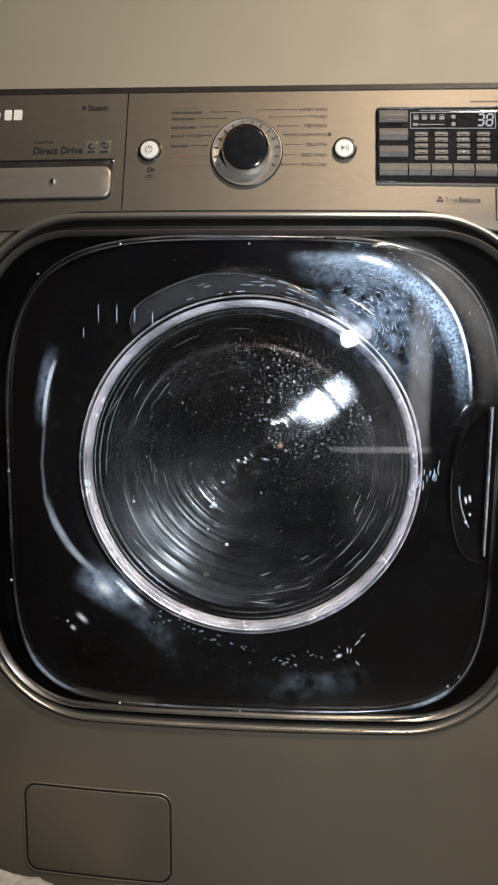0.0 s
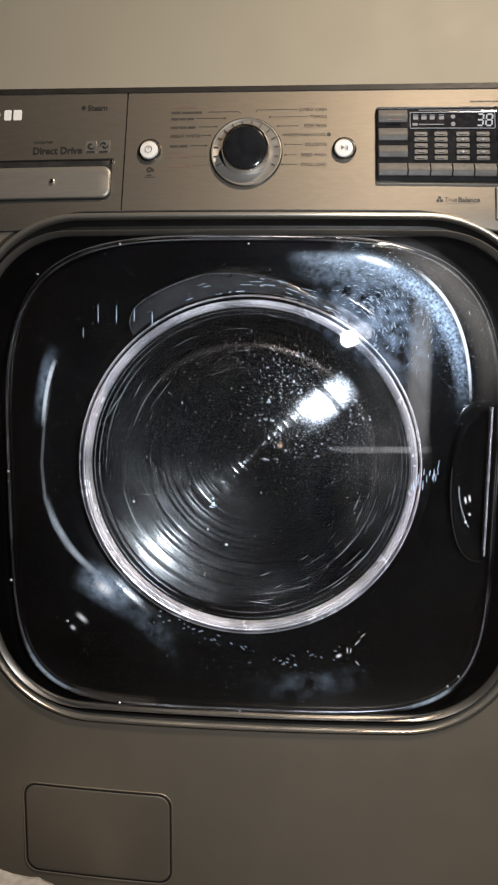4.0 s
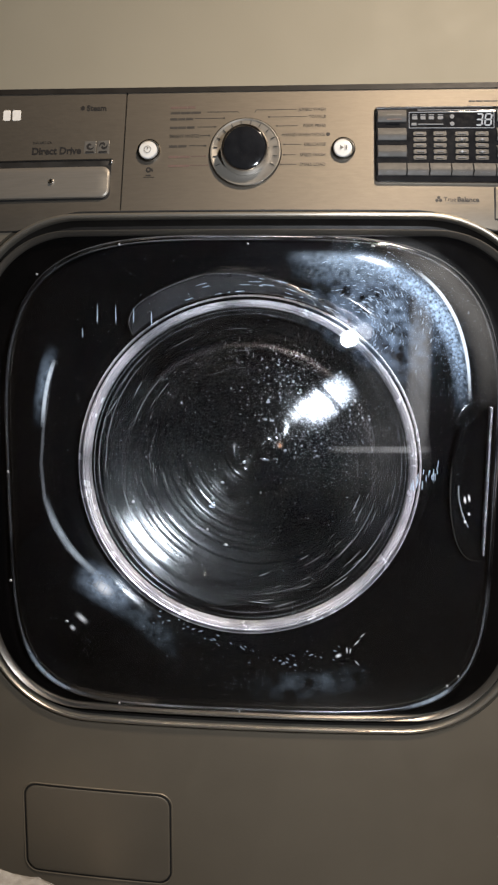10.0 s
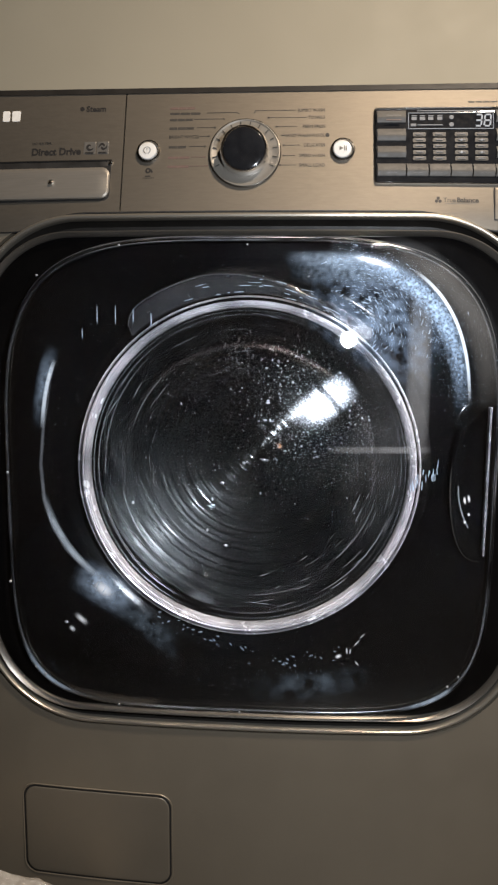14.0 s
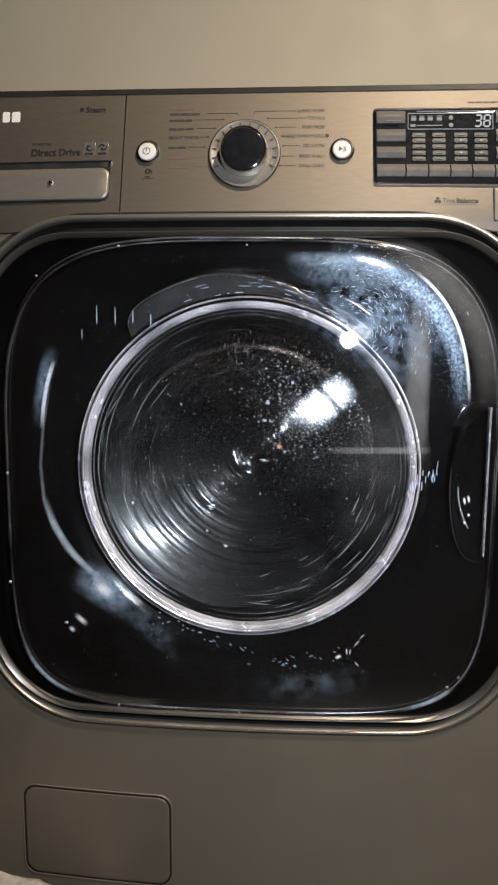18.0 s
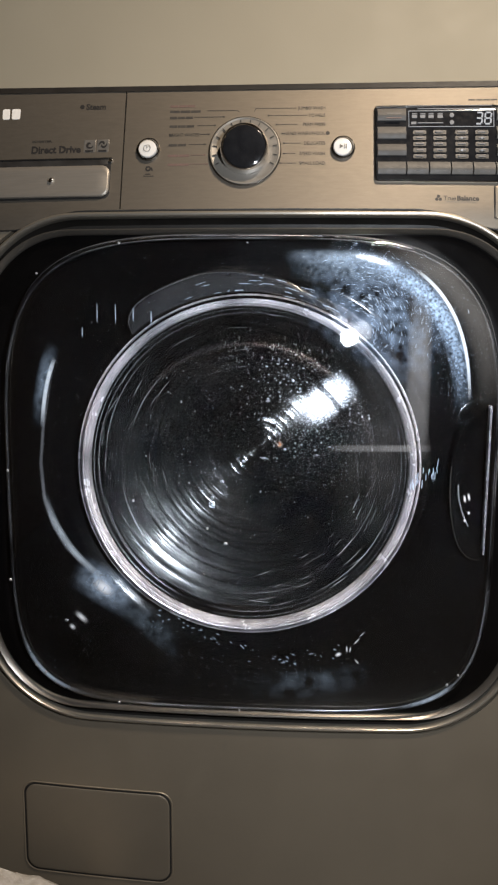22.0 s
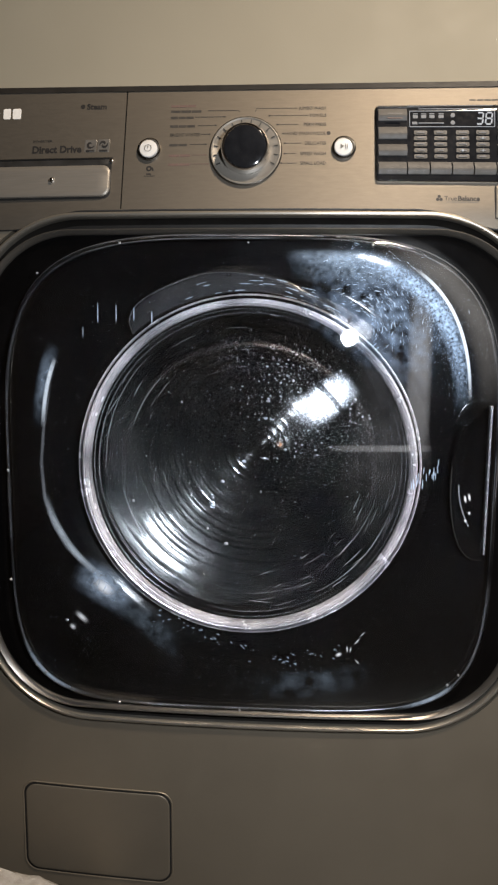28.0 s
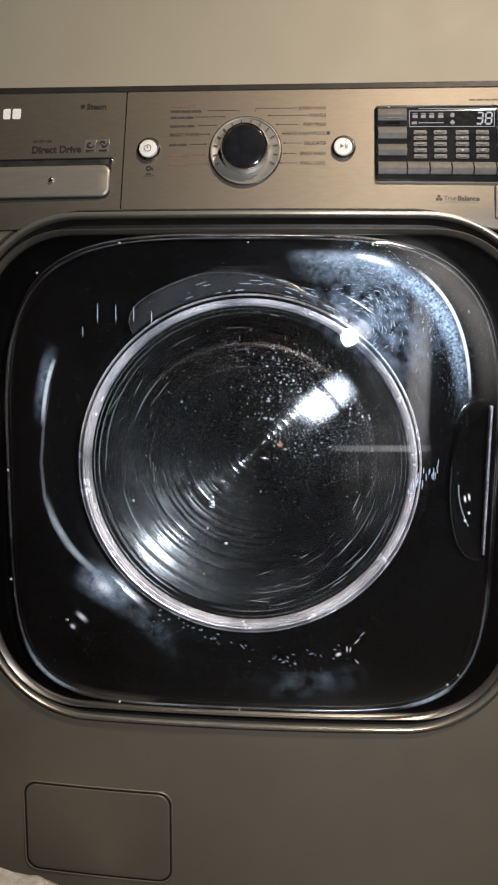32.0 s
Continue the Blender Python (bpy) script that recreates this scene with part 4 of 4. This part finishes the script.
        drift, n = rnd.gauss(0, 0.0015), 12
        edge = []
        for k in range(n + 1):
            t = k / n
            q, r, h = radians(a + long * t), r0 + drift * t, w * math.sin(math.pi * (0.04 + 0.92 * t)) ** 0.7
            y = bowl_y(r) - 0.0006
            edge.append([bm.verts.new((p * math.cos(q), y - dy, CZ + p * math.sin(q))) for p, dy in ((r - h, 0.0), (r, h * 0.8), (r + h, 0.0))])
        for p, q in zip(edge, edge[1:]):
            for j in range(2):
                bm.faces.new((p[j], p[j + 1], q[j + 1], q[j]))
    part("water_drops", bm, WATERS, door, "small water drops and painted glints on the door glass")


drops()



def dust():
    """Specks and lint on the outside of the cover, with painted glints and upright reflections."""
    rnd = random.Random(21)
    src = bmesh.new()
    src.from_mesh([c for c in door.children if c.name.startswith("cover")][0].data)
    tree = BVHTree.FromBMesh(src)
    src.free()
    bm = bmesh.new()

    def fleck(x, z, w, h, turn=0.0):
        hit = tree.ray_cast(Vector((x, -0.5, z)), Vector((0, 1, 0)))
        if hit[0] is None:
            return
        y, c, s = hit[0].y - 0.0003, math.cos(turn), math.sin(turn)
        vs = [bm.verts.new((x + c * a - s * q, y, z + s * a + c * q)) for a, q in ((-w, -h * 0.6), (0, -h), (w, -h * 0.4), (w * 0.8, h * 0.7), (0, h), (-w * 0.9, h * 0.5))]
        bm.faces.new(vs)

    # specks crowded into the bright arc, painting its sparkle as well as dust
    for i in range(2600):
        a = radians(rnd.triangular(4, 82, 40))
        k = rnd.gauss(0.845, 0.035) + 0.05 * a
        x, z = 0.292 * k * abs(math.cos(a)) ** 0.62 * (1 if math.cos(a) > 0 else -1), CZ + 0.277 * k * math.sin(a) ** 0.62
        s = rnd.choice((0.2, 0.22, 0.25, 0.3, 0.5))
        fleck(x, z, 0.0005 * s, 0.0008 * s, rnd.uniform(-0.6, 0.6))
    # fine wiping marks that curl round the brightest spot, painting its sparkle
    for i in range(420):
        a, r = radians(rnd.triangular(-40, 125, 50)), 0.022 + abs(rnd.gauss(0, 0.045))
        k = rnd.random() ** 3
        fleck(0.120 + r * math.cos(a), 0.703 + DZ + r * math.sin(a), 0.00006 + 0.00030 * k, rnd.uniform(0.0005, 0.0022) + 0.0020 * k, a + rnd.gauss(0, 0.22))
    for i in range(90):
        t = rnd.random()
        x, z = -0.185 + 0.19 * t + rnd.gauss(0, 0.012), 0.40 + DZ - 0.12 * t ** 0.7 + rnd.gauss(0, 0.010)
        s = rnd.choice((0.3, 0.4, 0.6))
        fleck(x, z, 0.0006 * s, 0.0008 * s, rnd.uniform(-1, 1))
    for i in range(46):
        x = rnd.uniform(-0.11, 0.115)
        z = CZ - 0.171 - 0.055 * min(1.0, max(0.0, (x + 0.1) / 0.13)) + 0.02 * max(0.0, (x - 0.06) / 0.06) + rnd.gauss(0, 0.005)
        fleck(x, z, rnd.uniform(0.0006, 0.0022), 0.0005, rnd.gauss(-0.3, 0.4))
    for i in range(110):
        x, z = 0.06 + rnd.gauss(0, 0.05), 0.282 + DZ + rnd.gauss(0, 0.008) + 0.03 * max(0, rnd.gauss(0, 0.5)) 
        fleck(x, z, 0.00022, 0.0003, rnd.uniform(-1, 1))
    # upright reflections, painted as pale slivers
    for x, z, h in ((-0.172, 0.722, 0.015), (-0.150, 0.721, 0.014), (-0.129, 0.720, 0.011), (-0.108, 0.716, 0.010), (-0.19, 0.700, 0.008)):
        fleck(x, z + DZ, 0.0005, h * 0.8)
    for i in range(26):
        x = 0.19 + 0.032 * rnd.random()
        fleck(x, 0.535 + DZ + rnd.gauss(0.35 * (x - 0.2), 0.006), 0.0004, rnd.uniform(0.002, 0.006), rnd.gauss(0, 0.1))
    # glints on the crescent, painted as pale dashes
    for i in range(22):
        a = radians(rnd.triangular(60, 118, 76))
        r = rnd.uniform(0.214, 0.232)
        fleck(r * math.cos(a) * 0.94, CZ + r * math.sin(a) * 0.97, rnd.uniform(0.001, 0.009), rnd.uniform(0.0001, 0.00032), a - math.pi / 2 + rnd.gauss(0, 0.06))
    for i in range(240):
        x, z = rnd.uniform(-0.26, 0.26), CZ + rnd.uniform(-0.26, 0.26)
        fleck(x, z, 0.0003, 0.0004, rnd.uniform(-1, 1))
    tagged(part("dust_and_glints", bm, DUSTGLINT, door, "pale dust specks, painted glints and upright reflections", smooth=False), kind="stuff")


dust()


def film(name, shape, n, m, material, label, depth=None):
    """A thin sheet of dust or painted sheen that follows the outside of the cover; shape gives x and z from u and v."""
    src = bmesh.new()
    src.from_mesh([c for c in door.children if c.name.startswith("cover")][0].data)
    tree = BVHTree.FromBMesh(src)
    src.free()
    bm = bmesh.new()
    uv = bm.loops.layers.uv.new("uv")
    grid = []
    for j in range(m + 1):
        row = []
        for i in range(n + 1):
            x, z = shape(i / n, j / m)
            hit = tree.ray_cast(Vector((x, -0.5, z)), Vector((0, 1, 0)))
            y = depth(x, z) if depth else (hit[0].y if hit[0] else -0.012) - 0.0008
            row.append((bm.verts.new((x, y, z)), i / n, j / m))
        grid.append(row)
    for a, c in zip(grid, grid[1:]):
        for i in range(n):
            q = (a[i], a[i + 1], c[i + 1], c[i])
            f = bm.faces.new([v[0] for v in q])
            for lp, v in zip(f.loops, q):
                lp[uv].uv = (v[1], v[2])
    ob = part(name, bm, material, door, label)
    ob.visible_shadow = False
    return ob


def arc_band(u, v):
    a, k = radians(9 + 69 * u), 0.815 + 0.055 * u + 0.085 * v
    return 0.292 * k * abs(math.cos(a)) ** 0.62 * (1 if math.cos(a) > 0 else -1), CZ + 0.277 * k * math.sin(a) ** 0.62


# dusty arc, its bluish colour also painting the torch's glow
film("dust_sheen_film", arc_band, 40, 8, film_material("dust_and_glow", (0.48, 0.67, 0.94), 1.0, 300, 0.30, 0.70, 4.0, 1.3), "bluish dust film with painted torch glow on the cover")
# upright and level grey reflections, painted as pale sheets
film("dust_sheen_film", lambda u, v: (0.180 + 0.030 * u, 0.555 + DZ + 0.20 * v), 6, 12, film_material("grey_reflection", (0.5, 0.5, 0.5), 0.24, 12, 0.1, 0.6), "upright grey reflection painted on the cover")
film("dust_sheen_film", lambda u, v: (0.092 + 0.122 * u, 0.5665 + DZ + 0.009 * v), 12, 3, film_material("grey_reflection_bar", (0.55, 0.55, 0.55), 0.30, 12, 0.1, 0.6), "level grey reflection painted on the cover")
# two lower patches: dust plus painted bluish glow
film("dust_sheen_film", lambda u, v: (-0.165 + 0.09 * u, 0.395 + DZ - 0.075 * u + 0.05 * (v - 0.5)), 10, 6, film_material("dust_glow_patch", (0.42, 0.54, 0.66), 0.34, 70, 0.34, 0.80, 4.0, 1.5), "bluish dust film with painted torch glow on the cover")
film("dust_sheen_film", lambda u, v: (0.005 + 0.15 * u, 0.275 + DZ + 0.02 * u * u + 0.045 * (v - 0.5)), 12, 6, film_material("dust_glow_patch", (0.40, 0.50, 0.60), 0.30, 45, 0.38, 0.80, 4.0, 1.5), "bluish dust film with painted torch glow on the cover")



def dome_band(a0, a1, k0, k1, w, sx=1):
    """A band along the cover's squarish shoulder, between two angles."""
    def shape(u, v):
        a, k = radians(a0 + (a1 - a0) * u), k0 + (k1 - k0) * u + w / 0.28 * (v - 0.5)
        return sx * 0.292 * k * math.cos(a) ** 0.62, CZ + 0.277 * k * math.sin(a) ** 0.62
    return shape


def spot(x, z, rx, rz, turn=0.0):
    c, s = math.cos(turn), math.sin(turn)
    def shape(u, v):
        p, q = (2 * u - 1) * rx, (2 * v - 1) * rz
        return x + c * p - s * q, CZ + z + s * p + c * q
    return shape


# wet film added as a metallic sheet, tilted to mirror the torch
WET = film_material("wet_mirror_film", (0.86, 0.88, 0.92), 0.26, 220, 0.20, 0.66, 4.0, 3.0, 0.25, 1.0)
film("water_film", spot(0.101, 0.081, 0.058, 0.029, 0.66), 16, 12, WET, "wet film inside the glass bowl, added as a mirror for the torch", lambda x, z: 0.094 + 0.084 * (x - 0.106) + 0.130 * (z - CZ - 0.084))
film("water_film", spot(0.085, 0.045, 0.085, 0.095, 0.3), 16, 16, film_material("bowl_haze", (0.5, 0.5, 0.52), 0.05, 55, 0.30, 0.75, 4.0, 1.2), "thin limescale haze inside the glass bowl", lambda x, z: bowl_y(math.hypot(x, z - CZ)) - 0.003)
# a small warm reflection, painted as an orange fleck
film("warm_glint", spot(0.038, 0.016, 0.0050, 0.0060, 0.5), 6, 6, film_material("orange_glint", (0.60, 0.29, 0.14), 0.65, 300, 0.30, 0.60, 5.0, 1.5), "tiny orange reflection painted on the glass", lambda x, z: 0.1275)
# the bowl wall's grey reflections, painted on the cover
film("dust_sheen_film", spot(0.152, 0.035, 0.046, 0.120, -0.12), 12, 16, film_material("inner_reflection", (0.5, 0.5, 0.51), 0.08, 26, 0.25, 0.75, 4.0, 1.2), "thin grey reflection painted on the cover")
# pale films whose colour stands in for highlight lines, halos and glints
SHEEN = film_material("sheen_line", (0.74, 0.83, 0.92), 1.0, 40, 0.0, 0.42)
HALO = film_material("torch_halo", (0.46, 0.60, 0.78), 0.62, 110, 0.18, 0.82, 4.0, 2.0)
GLINT = film_material("painted_glint", (0.95, 0.97, 1.0), 1.0, 60, 0.0, 0.2, 4.0, 3.0)
film("sheen_line", dome_band(11.0, 58.0, 0.886, 0.945, 0.0042), 40, 4, SHEEN, "pale highlight painted along the cover's shoulder")
film("sheen_line", dome_band(5.0, 25.0, 0.834, 0.818, 0.0056, -1), 24, 4, SHEEN, "pale highlight painted along the cover's shoulder")
film("dust_sheen_film", dome_band(4.0, 30.0, 0.852, 0.838, 0.020, -1), 24, 6, HALO, "bluish dust film with painted torch glow on the cover")


def side_sweep(u, v):
    """Down the cover's shoulder and round under the ring."""
    z = np.interp(u, SWEEP_U, SWEEP_Z)
    return float(np.interp(u, SWEEP_U, SWEEP_X)) + 0.006 * (v - 0.5), float(z) + DZ + 0.004 * (v - 0.5)


SWEEP_U = [k / 8 for k in range(9)]
SWEEP_X = [-0.2258, -0.2342, -0.2418, -0.2461, -0.2432, -0.2322, -0.2152, -0.1944, -0.1702]
SWEEP_Z = [0.6724, 0.6262, 0.5859, 0.5451, 0.5039, 0.4695, 0.4422, 0.4220, 0.4019]
# the shoulder's faint highlight, painted as a line
film("sheen_line", side_sweep, 64, 4, film_material("faint_sheen_line", (0.50, 0.54, 0.60), 0.34, 16, 0.15, 0.6, 4.0, 1.4), "faint highlight painted down the cover's shoulder")


def lower_sweep(u, v):
    th = radians(186 + 34 * u)
    r = 0.2440 - 0.035 * u ** 1.5 + 0.012 * (v - 0.5)
    return r * math.cos(th), CZ + r * math.sin(th)


# the glossy corner's reflection, painted as a grey sheet
film("dust_sheen_film", dome_band(8.0, 72.0, 0.975, 0.985, 0.034), 30, 6, film_material("corner_reflection", (0.5, 0.49, 0.47), 0.20, 14, 0.1, 0.6, 4.0, 1.0), "thin grey reflection painted on the rounded corner")
# highlight under the ring, painted as a pale line
film("sheen_line", lower_sweep, 32, 5, film_material("sheen_sweep", (0.70, 0.80, 0.90), 0.9, 30, 0.05, 0.6, 4.0, 1.6), "pale highlight painted curling under the ring")
# halo and glare round the bright spots, put into the films' colour
film("dust_sheen_film", spot(-0.168, -0.140, 0.046, 0.028, -0.5), 10, 8, film_material("bright_halo", (0.55, 0.70, 0.90), 0.9, 110, 0.12, 0.78, 4.0, 2.0), "bluish dust film with painted torch glow on the cover")
film("dust_sheen_film", spot(0.098, 0.247, 0.060, 0.010), 12, 6, HALO, "bluish dust film with painted torch glow on the cover")
film("dust_sheen_film", spot(0.150, 0.182, 0.095, 0.060, -0.6), 16, 12, film_material("painted_glare", (0.42, 0.58, 0.82), 0.42, 90, 0.36, 0.74, 4.0, 1.4), "thin bluish glare painted round the bright spot")
film("dust_sheen_film", spot(0.118, 0.236, 0.075, 0.020, -0.05), 16, 8, film_material("top_glow", (0.52, 0.70, 0.92), 0.34, 200, 0.25, 0.78, 4.0, 1.6), "bluish dust film with painted torch glow on the cover")


def edge_band(a0, a1, d, w):
    """A band just inside the cover's edge, between two angles."""
    pts = outline(d)
    def shape(u, v):
        k = (a0 + (a1 - a0) * u) / 360 * 192 - 0.5
        i, t = int(k), k % 1
        x = pts[i][0] * (1 - t) + pts[i + 1][0] * t
        z = pts[i][1] * (1 - t) + pts[i + 1][1] * t
        q = math.hypot(x, z - CZ)
        return x * (1 + w * (v - 0.5) / q), z + (z - CZ) * w * (v - 0.5) / q
    return shape


# torch reflections on the cover's lower edge, painted as bluish lines
EDGE_SHEEN = film_material("edge_sheen", (0.72, 0.83, 0.95), 1.0, 55, 0.15, 0.6, 4.0, 1.6)
film("sheen_line", edge_band(205, 248, 0.004, 0.009), 48, 4, EDGE_SHEEN, "bluish highlight painted along the cover's lower edge")
film("sheen_line", edge_band(288, 316, 0.004, 0.009), 32, 4, EDGE_SHEEN, "bluish highlight painted along the cover's lower edge")
# bright glints by the hand pull and low on the cover, painted white
for gx, gz in ((0.2560, -0.026), (0.2610, -0.024), (0.2575, -0.052), (0.2620, -0.043)):
    film("glint_spot", spot(gx, gz, 0.0022, 0.0065 if gz > -0.04 else 0.003, 0.2), 4, 6, GLINT, "white glint painted by the hand pull")
for gx, gz, rx, rz, turn in ((-0.170, -0.141, 0.019, 0.0115, -0.6), (-0.200, -0.182, 0.0125, 0.0055, -0.7), (-0.2125, -0.196, 0.0060, 0.0045, -0.7), (0.1135, -0.2165, 0.0055, 0.0035, 0.5), (0.1235, -0.2095, 0.0012, 0.0062, 0.1), (0.1275, -0.2100, 0.0010, 0.0055, -0.1), (0.135, -0.199, 0.0010, 0.0075, -0.7), (0.141, -0.190, 0.0008, 0.0060, -0.8), (0.136, -0.226, 0.0009, 0.0060, 0.7)):
    film("glint_spot", spot(gx, gz, rx, rz, turn), 8, 6, GLINT, "white glint painted on the cover")

# ---------------------------------------------------------------- cloth on the floor in front of the machine
def cloth():
    bm = bmesh.new()
    n, m = 36, 24
    rows = []
    for j in range(m + 1):
        row = []
        for i in range(n + 1):
            u, v = i / n * 2 - 1, j / m * 2 - 1
            h = max(0.0, 1 - abs(u) ** 2.6) ** 0.6 * max(0.0, 1 - abs(v) ** 2.6) ** 0.6
            p = Vector((u * 3.1, v * 2.7, 0.3))
            h *= 0.088 + 0.010 * noise.noise(p) + 0.006 * noise.noise(p * 3)
            row.append(bm.verts.new((-0.335 + u * 0.15 + 0.008 * noise.noise(p * 1.7), -0.085 + v * 0.065, 0.002 + h)))
        rows.append(row)
    for a, c in zip(rows, rows[1:]):
        for i in range(n):
            bm.faces.new((a[i], a[i + 1], c[i + 1], c[i]))
    g = bmesh.ops.extrude_face_region(bm, geom=bm.faces[:])
    for v in [v for v in g["geom"] if isinstance(v, bmesh.types.BMVert)]:
        v.co.z = 0.0
    return tagged(part("folded_towel", bm, CLOTH), "pale grey towel bunched on the floor before the machine", "towel")


cloth()


# ---------------------------------------------------------------- movement
def motions():
    """The machine rocks on its feet at the beat of the drum until the drum runs faster; then it settles."""
    early = [0, -5.2, -1.5, -4.6, -1.9, -3.1, -3.2, -1.5, None, None, None, 0, -4.6, -1.5, -3.1, -3.1, -1.5, -5.3, 0, -5.2, -2.3, 0, -0.2, 0, -1.5, -4.6, -1.1, -4.6, -3.1, -1.7]
    mean, amp = -2.65, 2.65
    keys, phase, last = [], 0.0, 0.0
    for k, d in enumerate(early):
        t = k / 2
        if d is None:
            continue
        want = phase + 2.5 * (t - last)
        c = math.acos(max(-1, min(1, (d - mean) / amp))) / (2 * math.pi)
        phase = min((s * c + n for s in (1, -1) for n in range(int(want) - 2, int(want) + 3)), key=lambda q: abs(q - want))
        last = t
        keys.append((t, phase))
    t = keys[-1][0]
    while t < 32.0:
        t += 0.5
        phase += 0.5 * (2.5 - 0.5 * min(1, max(0, (t - 14.5) / 12)))
        keys.append((t, phase))
    kt, kp = [k[0] for k in keys], [k[1] for k in keys]
    late = ((14.5, -2.65), (16.5, -1.6), (17, -1.6), (17.5, -3.1), (18, -3.8), (19, -4.2), (19.5, -3.5), (20, -3.1), (22.5, -2.9), (23, -1.9), (23.5, -1.5), (31.5, -1.5), (32, -2.0))
    rows = []
    for i in range(321):
        t = i / 10
        a = amp * max(0.0, min(1.0, (16.0 - t) / 1.5))
        d = float(np.interp(t, [q[0] for q in late], [q[1] for q in late])) + a * math.cos(2 * math.pi * float(np.interp(t, kt, kp)))
        rows.append((t, pose(0, 0, 0, 0, d * 0.0404, 0)))
    walk(washer, rows)
    # how brightly the drum's uneven rim catches the torch, second by second, gives its turn
    shine = ((0, 0.5), (1, 0.8), (2, 0.9), (3, 0.12), (6, 1.0), (7, 0.6), (8, 0.15), (9, 0.2), (10, 0.9), (11, 0.2), (12, 0.9), (13, 0.45), (14, 0.2),
             (17, 0.15), (18, 0.8), (19, 0.7), (20, 0.3), (21, 0.25), (22, 0.7), (23, 0.9), (24, 0.95), (25, 1.0), (28, 1.0), (29, 0.95), (30, 1.0), (31, 1.0), (32, 0.95))
    dt, dp = [], []
    for t, q in shine:
        c = math.acos(2 * q - 1) / (2 * math.pi)
        rate = 2.5 - 0.5 * min(1, max(0, (t - 14.5) / 10))
        want = dp[-1] + rate * (t - dt[-1]) if dp else c
        near = int(want)
        dp.append(min((s * c + n for s in (1, -1) for n in range(near - 2, near + 3)), key=lambda p: abs(p - want)))
        dt.append(t)
    rows = []
    for i in range(641):
        t = i / 20
        turn = 180 + 360 * float(np.interp(t, dt, dp))
        rows.append((t, Matrix.Translation((0, 0, CZ)) @ pose(0, 0, 0, -TILT) @ pose(0, 0, 0, 0, turn % 360, 0)))
    walk(drum, rows)


motions()
